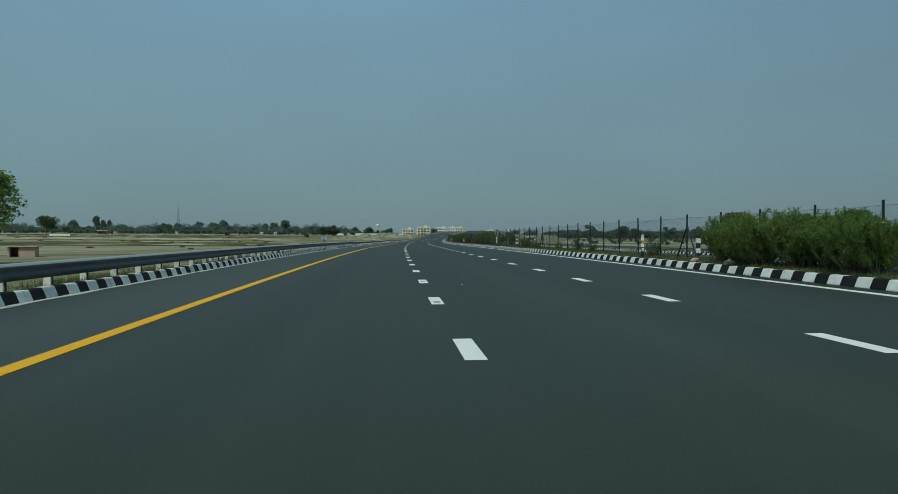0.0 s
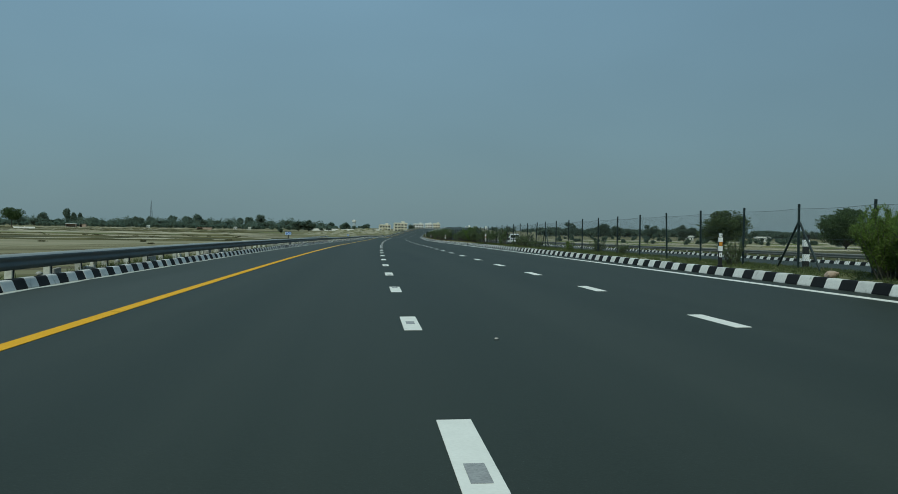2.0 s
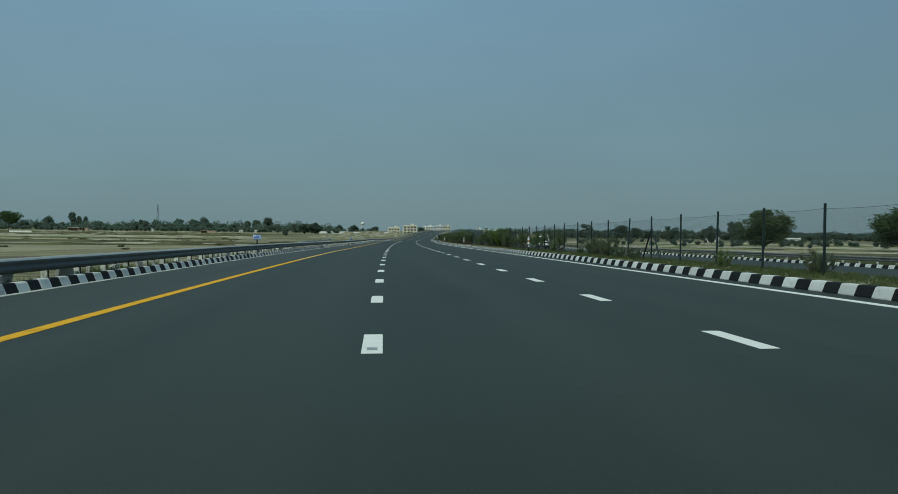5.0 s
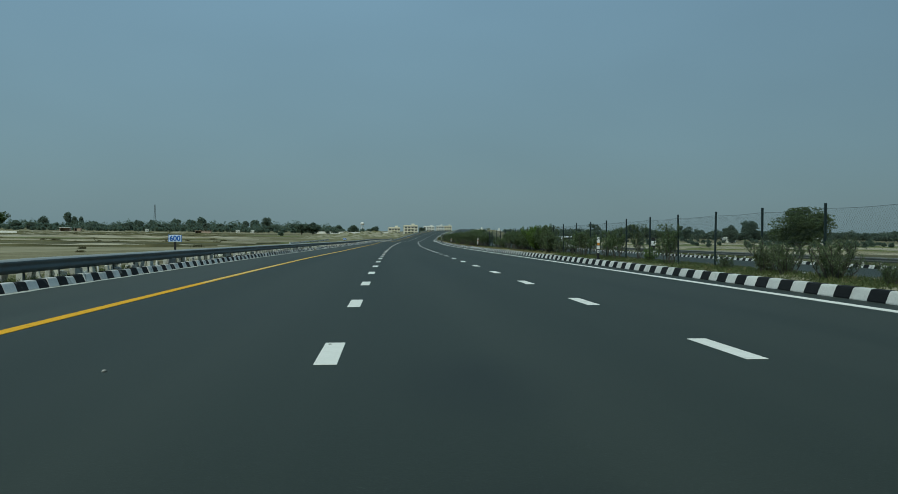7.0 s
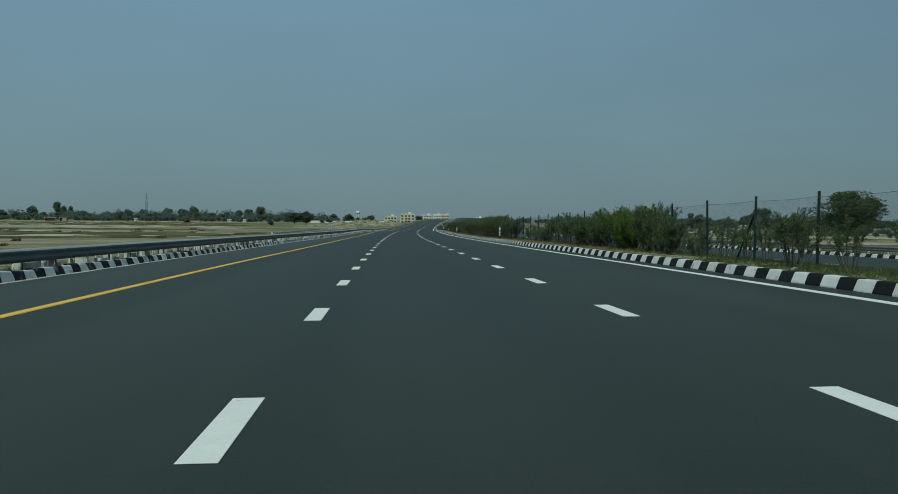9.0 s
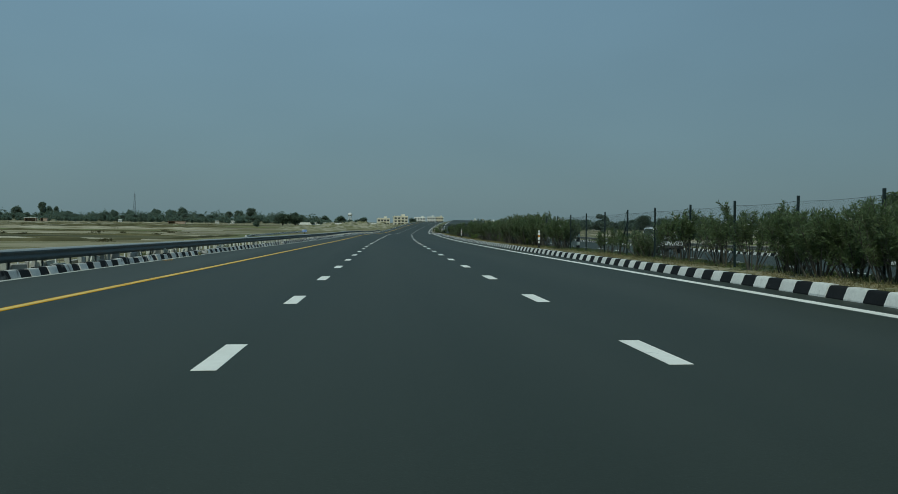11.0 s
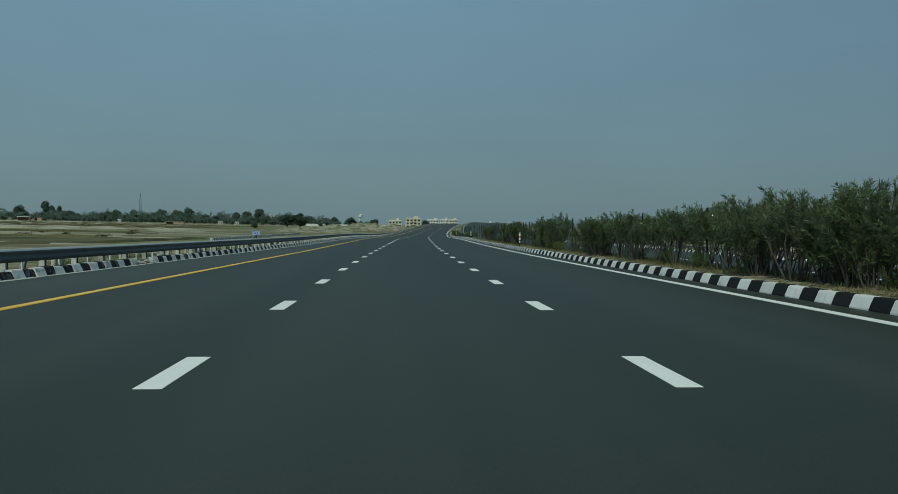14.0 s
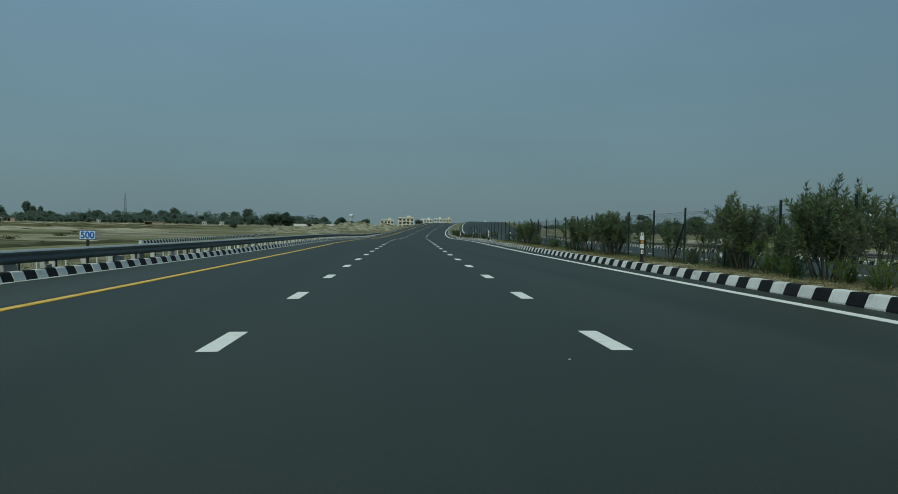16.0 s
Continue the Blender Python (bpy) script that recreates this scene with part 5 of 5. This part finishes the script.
def water_tower(x, y, h):
    t = thing("water_tower", Matrix.Translation((x, y, FIELD_Z)), "white overhead water tank on columns", "water tower")
    for i in range(6):
        a = i * math.pi / 3
        part("column", rod((1.5 * math.cos(a), 1.5 * math.sin(a), 0), (1.5 * math.cos(a), 1.5 * math.sin(a), h - 3.2), 0.18, 0.18, 8), M_PALE, t)
    bm = rod((0, 0, h - 3.4), (0, 0, h - 2.6), 1.3, 2.3, 20)
    rod((0, 0, h - 2.6), (0, 0, h - 1.0), 2.3, 2.3, 20, bm)
    part("tank", bm, M_PALE, t)
    part("dome", rod((0, 0, h - 1.0), (0, 0, h), 2.4, 0.3, 20), M_PALE, t)


water_tower(-16.5, 1005, 12.6)


# ---- spoil heap, stones and rubble ----
def mound(name, x, y, w, d, h, label, seed):
    n, verts, faces = 90, [], []
    for j in range(n + 1):
        for i in range(n + 1):
            u, v = i / n * 2 - 1, j / n * 2 - 1
            e = max(0.0, 1 - (u * u) ** 1.2) * max(0.0, 1 - (v * v) ** 1.2)
            q = Vector((u * w / 2, v * d / 2, 0))
            bumps = noise.fractal(Vector((q.x * 0.20 + seed, q.y * 0.10, 0)), 0.7, 2.1, 6)
            verts.append((x + q.x, y + q.y, FIELD_Z - 0.3 + e ** 0.6 * h * (0.75 + 0.5 * bumps)))
    for j in range(n):
        for i in range(n):
            k = j * (n + 1) + i
            faces.append((k, k + 1, k + n + 2, k + n + 1))
    return tagged(put(name, mesh_of(name, verts, faces, M_SAND)), label, "earth heap", kind="structure")


mound("spoil_heap", -3, 462, 40, 60, 3.2, "long pale heap of bare earth beside the embankment", 3.0)
mound("spoil_heap", -18, 400, 26, 50, 1.6, "low pale heap of bare earth beside the embankment", 9.0)


def stone(m, size, mat, label, name="stone", seed=0):
    bm = bmesh.new()
    bmesh.ops.create_icosphere(bm, subdivisions=2, radius=size)
    for v in bm.verts:
        v.co *= 1 + 0.28 * noise.noise(v.co / size * 1.3 + Vector((seed * 3.1, 0, 0)))
        v.co.z *= 0.6
    ob = put(name, bm_mesh(name, bm, mat), None, m)
    return tagged(ob, label, "stone", "loose stones")


SIDE_X, SIDE_Y = (-18.9, -17.7, -14.7), (236.0, 259.0, 316.0)
side_kerb = thing("kerb_side_road", Matrix.Identity(4), "black and white painted kerb of a side road below the embankment", "kerb", kind="structure")
side_blocks = [kerb_block(1, M_KERB_W), kerb_block(1, M_KERB_B)]
for i in range(150):
    f = i / 150
    x, y = float(np.interp(f, (0, 0.28, 1), SIDE_X)), float(np.interp(f, (0, 0.28, 1), SIDE_Y))
    put("kerb_block", side_blocks[i % 2], side_kerb, Matrix.Translation((x, y, FIELD_Z + 0.12)) @ pose(0, 0, 0, 0, 0, -8) @ Matrix.Diagonal((1.5, 1.0, 1.6, 1)))
rr = random.Random(12)
for i in range(34):
    s = rr.uniform(6, 190)
    stone(stand(s, rr.uniform(8.75, 9.3), 0.2, rr.uniform(0, 360)), rr.uniform(0.03, 0.08), M_SAND, "small pale stone on the median verge", seed=i)
for i in range(40):
    s = rr.uniform(4, 190)
    stone(stand(s, rr.uniform(-8.3, -7.2), 0.08, rr.uniform(0, 360)), rr.uniform(0.05, 0.14), rr.choice((M_SAND, M_CONC)), "broken piece of pale rubble behind the shoulder kerb", seed=50 + i)
for i in range(30):
    g = rr.choice((121.4, 146.7))
    stone(stand(g + rr.gauss(0, 0.5), shoulder_off(g) - abs(rr.gauss(0.1, 0.2)), rr.uniform(0.02, 0.1), rr.uniform(0, 360)), rr.uniform(0.05, 0.15), rr.choice((M_SAND, M_CONC, M_CONC, M_BRICK)), "broken chunk of concrete in a gap of the kerb", seed=120 + i)
def slab(m, w, h, mat):
    """A rough-edged piece of broken concrete leaning behind the rail."""
    bm = box(-0.05, 0.05, -w / 2, w / 2, -0.08, h, 0.015)
    for v in bm.verts:
        v.co += Vector((noise.noise(v.co * 3 + m.translation), noise.noise(v.co * 4 + m.translation * 2), noise.noise(v.co * 5 + m.translation))) * 0.05
    return tagged(part("concrete_slab", bm, mat, None, "", m), "broken pale concrete slab leaning behind the guardrail", "slab", "broken slabs behind the guardrail")


for i in range(240):
    s = rr.uniform(20, 62) if i < 25 else rr.uniform(60, 128) if i < 200 else rr.uniform(128, 205)
    slab(stand(s, shoulder_off(s) - rr.uniform(0.44, 0.80), 0.1, rr.uniform(-15, 15)) @ pose(0, 0, 0, 0, rr.uniform(-14, 14), 0), rr.uniform(0.12, 0.6), rr.uniform(0.12, 0.36), rr.choice((M_CONC, M_CONC, M_POST_PALE, M_POST_PALE)))
# splash of yellow paint at the foot of the shoulder kerb
splash = bmesh.new()
rim = [splash.verts.new((0.13 * (1 + 0.35 * math.sin(3 * a + 1) + 0.2 * math.sin(5 * a)) * math.cos(a), 0.30 * (1 + 0.3 * math.sin(2 * a)) * math.sin(a), 0.004)) for a in np.linspace(0, 2 * math.pi, 25)[:-1]]
splash.faces.new(rim)
tagged(part("paint_splash", splash, M_YELLOW, None, "", stand(113.5, -6.5, 0.003)), "splash of yellow road paint on the shoulder", "paint splash")
# flecks of grit and paper on the asphalt: x, y, size
for i, (x, y, size) in enumerate(((0.80, 9.65, 0.022), (-1.5, 46.3, 0.020), (0.22, 47.85, 0.016), (1.29, 112.8, 0.018), (1.59, 113.8, 0.009), (5.81, 153.9, 0.014))):
    tagged(stone(stand(y, x - float(np.interp(y, RS, RX)), 0.008, 40 * i), size, M_CONC, "small pale fleck lying on the asphalt", "grit", 300 + i), category="litter")
for i in range(60):
    stone(stand(rr.uniform(84, 190), rr.uniform(8.66, 9.15), 0.2, rr.uniform(0, 360)), rr.uniform(0.015, 0.045), M_SAND, "small clod of dry earth behind the median kerb", "clod", 400 + i)
stone(stand(17.6, 8.75, 0.24, 20), 0.14, M_BRICK, "reddish brown stone beside a bush", seed=99)
stone(stand(14.9, 8.8, 0.24, 70), 0.16, M_SAND, "pale stone beside a bush", seed=98)


# ---- white sport utility vehicle on the opposite carriageway ----
M_CAR_WHITE = surface("car_white_paint", (0.74, 0.75, 0.76), (0.78, 0.79, 0.80), 0.25, 3, 0.5, bump=0.0, spec=0.6)
M_CAR_GREY = surface("grey_plastic", (0.05, 0.05, 0.055), (0.08, 0.08, 0.085), 0.6, 40, 3, bump=0.05)
M_TYRE = surface("tyre_rubber", (0.015, 0.015, 0.016), (0.025, 0.025, 0.026), 0.85, 40, 3, bump=0.1)
M_CHROME = surface("chrome", (0.55, 0.56, 0.57), (0.65, 0.66, 0.67), 0.15, 10, 1, metal=1.0, bump=0.0)
M_CAR_GLASS = surface("tinted_glass", (0.006, 0.008, 0.009), (0.010, 0.012, 0.013), 0.06, 2, 0.5, bump=0.0, spec=0.22)
M_LAMP = surface("lamp_lens", (0.45, 0.47, 0.50), (0.6, 0.62, 0.65), 0.1, 20, 2, bump=0.0, spec=0.8)


def prism(profile, x0, x1, bevel=0.0, taper=None):
    """A side outline (y, z) pulled across the width; taper(y, z) narrows it."""
    bm = bmesh.new()
    n = len(profile)
    f = taper or (lambda y, z: 1.0)
    a = [bm.verts.new((x0 * f(y, z), y, z)) for y, z in profile]
    b = [bm.verts.new((x1 * f(y, z), y, z)) for y, z in profile]
    bm.faces.new(a)
    bm.faces.new(b[::-1])
    for i in range(n):
        bm.faces.new((a[i], b[i], b[(i + 1) % n], a[(i + 1) % n]))
    bmesh.ops.recalc_face_normals(bm, faces=bm.faces)
    if bevel:
        bmesh.ops.bevel(bm, geom=list(bm.edges), offset=bevel, segments=2, affect="EDGES", profile=0.5)
    return bm


def quad(pts, thick=0.012):
    bm = bmesh.new()
    vs = [bm.verts.new(p) for p in pts]
    bm.faces.new(vs)
    bm.normal_update()
    ex = bmesh.ops.extrude_face_region(bm, geom=bm.faces[:])
    nrm = (Vector(pts[1]) - Vector(pts[0])).cross(Vector(pts[2]) - Vector(pts[0])).normalized()
    bmesh.ops.translate(bm, verts=[v for v in ex["geom"] if isinstance(v, bmesh.types.BMVert)], vec=nrm * thick)
    bmesh.ops.recalc_face_normals(bm, faces=bm.faces)
    return bm


def suv(m):
    """Front towards -y, ground at z 0."""
    c = thing("suv", m, "white sport utility vehicle with tinted glass and roof rails", "car")
    arch = lambda yc: [(yc + 0.46 * math.cos(a), 0.40 + 0.46 * math.sin(a)) for a in np.linspace(0, math.pi, 9)]
    low = [(-2.10, 0.46), (-2.16, 0.62), (-2.15, 0.98), (-2.04, 1.09), (-1.55, 1.15), (-0.82, 1.20), (2.12, 1.20), (2.18, 0.95), (2.16, 0.46)]
    low += arch(1.38) + arch(-1.30)
    body = part("body", prism(low, -0.90, 0.90, 0.025, lambda y, z: 1.0 - 0.05 * max(0, z - 0.9) - 0.05 * max(0, -1.7 - y)), M_CAR_WHITE, c)
    roof = [(-0.92, 1.16), (-0.26, 1.79), (-0.05, 1.87), (0.9, 1.91), (1.9, 1.89), (2.06, 1.82), (2.14, 1.16)]
    narrow = lambda y, z: 1.0 - 0.14 * max(0.0, (z - 1.15) / 0.72)
    cabin = part("cabin", prism(roof, -0.87, 0.87, 0.03, narrow), M_CAR_WHITE, c)
    for sx in (-1, 1):
        def side(y, z):
            return (sx * (0.87 * narrow(y, z) + 0.006), y, z)
        for nm, pts in (("front_window", [(-0.66, 1.23), (-0.14, 1.74), (0.36, 1.80), (0.36, 1.23)]), ("rear_window", [(0.38, 1.23), (0.38, 1.80), (1.18, 1.81), (1.22, 1.23)]),
                        ("quarter_window", [(1.24, 1.23), (1.20, 1.81), (1.94, 1.78), (2.04, 1.23)])):
            part(nm, quad([side(*q) for q in (pts if sx > 0 else pts[::-1])]), M_CAR_GLASS, cabin)
        rail = rod((sx * 0.68, 0.15, 1.96), (sx * 0.68, 1.70, 1.97), 0.022, 0.022, 8)
        rod((sx * 0.68, 0.0, 1.88), (sx * 0.68, 0.15, 1.96), 0.022, 0.022, 8, rail)
        rod((sx * 0.68, 1.70, 1.97), (sx * 0.68, 1.85, 1.88), 0.022, 0.022, 8, rail)
        part("roof_rail", rail, M_CAR_GREY, c)
        for yc in (-1.30, 1.38):
            flare = bmesh.new()
            for a0, a1 in zip(np.linspace(0.05, math.pi - 0.05, 10)[:-1], np.linspace(0.05, math.pi - 0.05, 10)[1:]):
                rod((sx * 0.90, yc + 0.48 * math.cos(a0), 0.42 + 0.47 * math.sin(a0)), (sx * 0.90, yc + 0.48 * math.cos(a1), 0.42 + 0.47 * math.sin(a1)), 0.04, 0.04, 6, flare)
            part("wheel_flare", flare, M_CAR_WHITE, c)
        mirror = part("wing_mirror", box(sx * 0.98 - 0.11, sx * 0.98 + 0.11, -0.66, -0.52, 1.20, 1.38, 0.03), M_CAR_WHITE, c)
        part("side_step", box(sx * 0.92 - 0.06, sx * 0.92 + 0.06, -0.75, 0.80, 0.36, 0.42, 0.02), M_CAR_GREY, c)
        part("side_moulding", box(sx * 0.905 - 0.012, sx * 0.905 + 0.012, -0.75, 0.85, 0.72, 0.82, 0.008), M_CAR_WHITE, c)
        lamp = part("headlamp", box(sx * 0.68 - 0.21, sx * 0.68 + 0.21, -2.165, -1.85, 0.90, 1.07, 0.03), M_TYRE, c, "smoked headlamp")
        part("lens", rod((sx * 0.64, -2.14, 0.985), (sx * 0.64, -2.175, 0.985), 0.07, 0.065, 14), M_LAMP, lamp, "clear round lens")
        part("fog_lamp", box(sx * 0.68 - 0.10, sx * 0.68 + 0.10, -2.275, -2.1, 0.64, 0.76, 0.02), M_CAR_GREY, c)
        for yc in (-1.30, 1.38):
            w = part("wheel", rod((sx * 0.66, yc, 0.36), (sx * 0.90, yc, 0.36), 0.36, 0.36, 24), M_TYRE, c, "black tyre", smooth=False)
            part("rim", rod((sx * 0.89, yc, 0.36), (sx * 0.915, yc, 0.36), 0.23, 0.21, 16), M_CHROME, w, "silver rim")
            part("wheel_arch", box(sx * 0.80 - 0.10, sx * 0.80 + 0.08, yc - 0.40, yc + 0.40, 0.42, 0.82, 0.05), M_CAR_GREY, c)
    part("windscreen", quad([(-0.77, -0.865, 1.225), (0.77, -0.865, 1.225), (0.69, -0.315, 1.75), (-0.69, -0.315, 1.75)]), M_CAR_GLASS, cabin)
    part("front_bumper", box(-0.88, 0.88, -2.26, -2.05, 0.56, 0.86, 0.05), M_CAR_WHITE, c)
    part("bumper_skirt", box(-0.84, 0.84, -2.23, -2.02, 0.30, 0.57, 0.05), M_TYRE, c, "black lower bumper")
    part("lower_grille", box(-0.50, 0.50, -2.275, -2.2, 0.42, 0.58, 0.02), M_CAR_GREY, c)
    g = part("grille", box(-0.46, 0.46, -2.19, -2.1, 0.88, 1.06, 0.02), M_TYRE, c)
    for k in range(6):
        x = -0.35 + 0.14 * k
        part("grille_bar", box(x - 0.015, x + 0.015, -2.205, -2.185, 0.93, 1.01, 0.004), M_CHROME, g)
    part("number_plate", box(-0.26, 0.26, -2.285, -2.255, 0.68, 0.79, 0.004), M_PLATE, c, "plain white plate")
    part("bonnet_scoop", box(-0.24, 0.24, -1.45, -1.02, 1.12, 1.225, 0.03), M_CAR_WHITE, c)
    return c


suv(stand(145.0, 21.8, opp_up(21.8)))
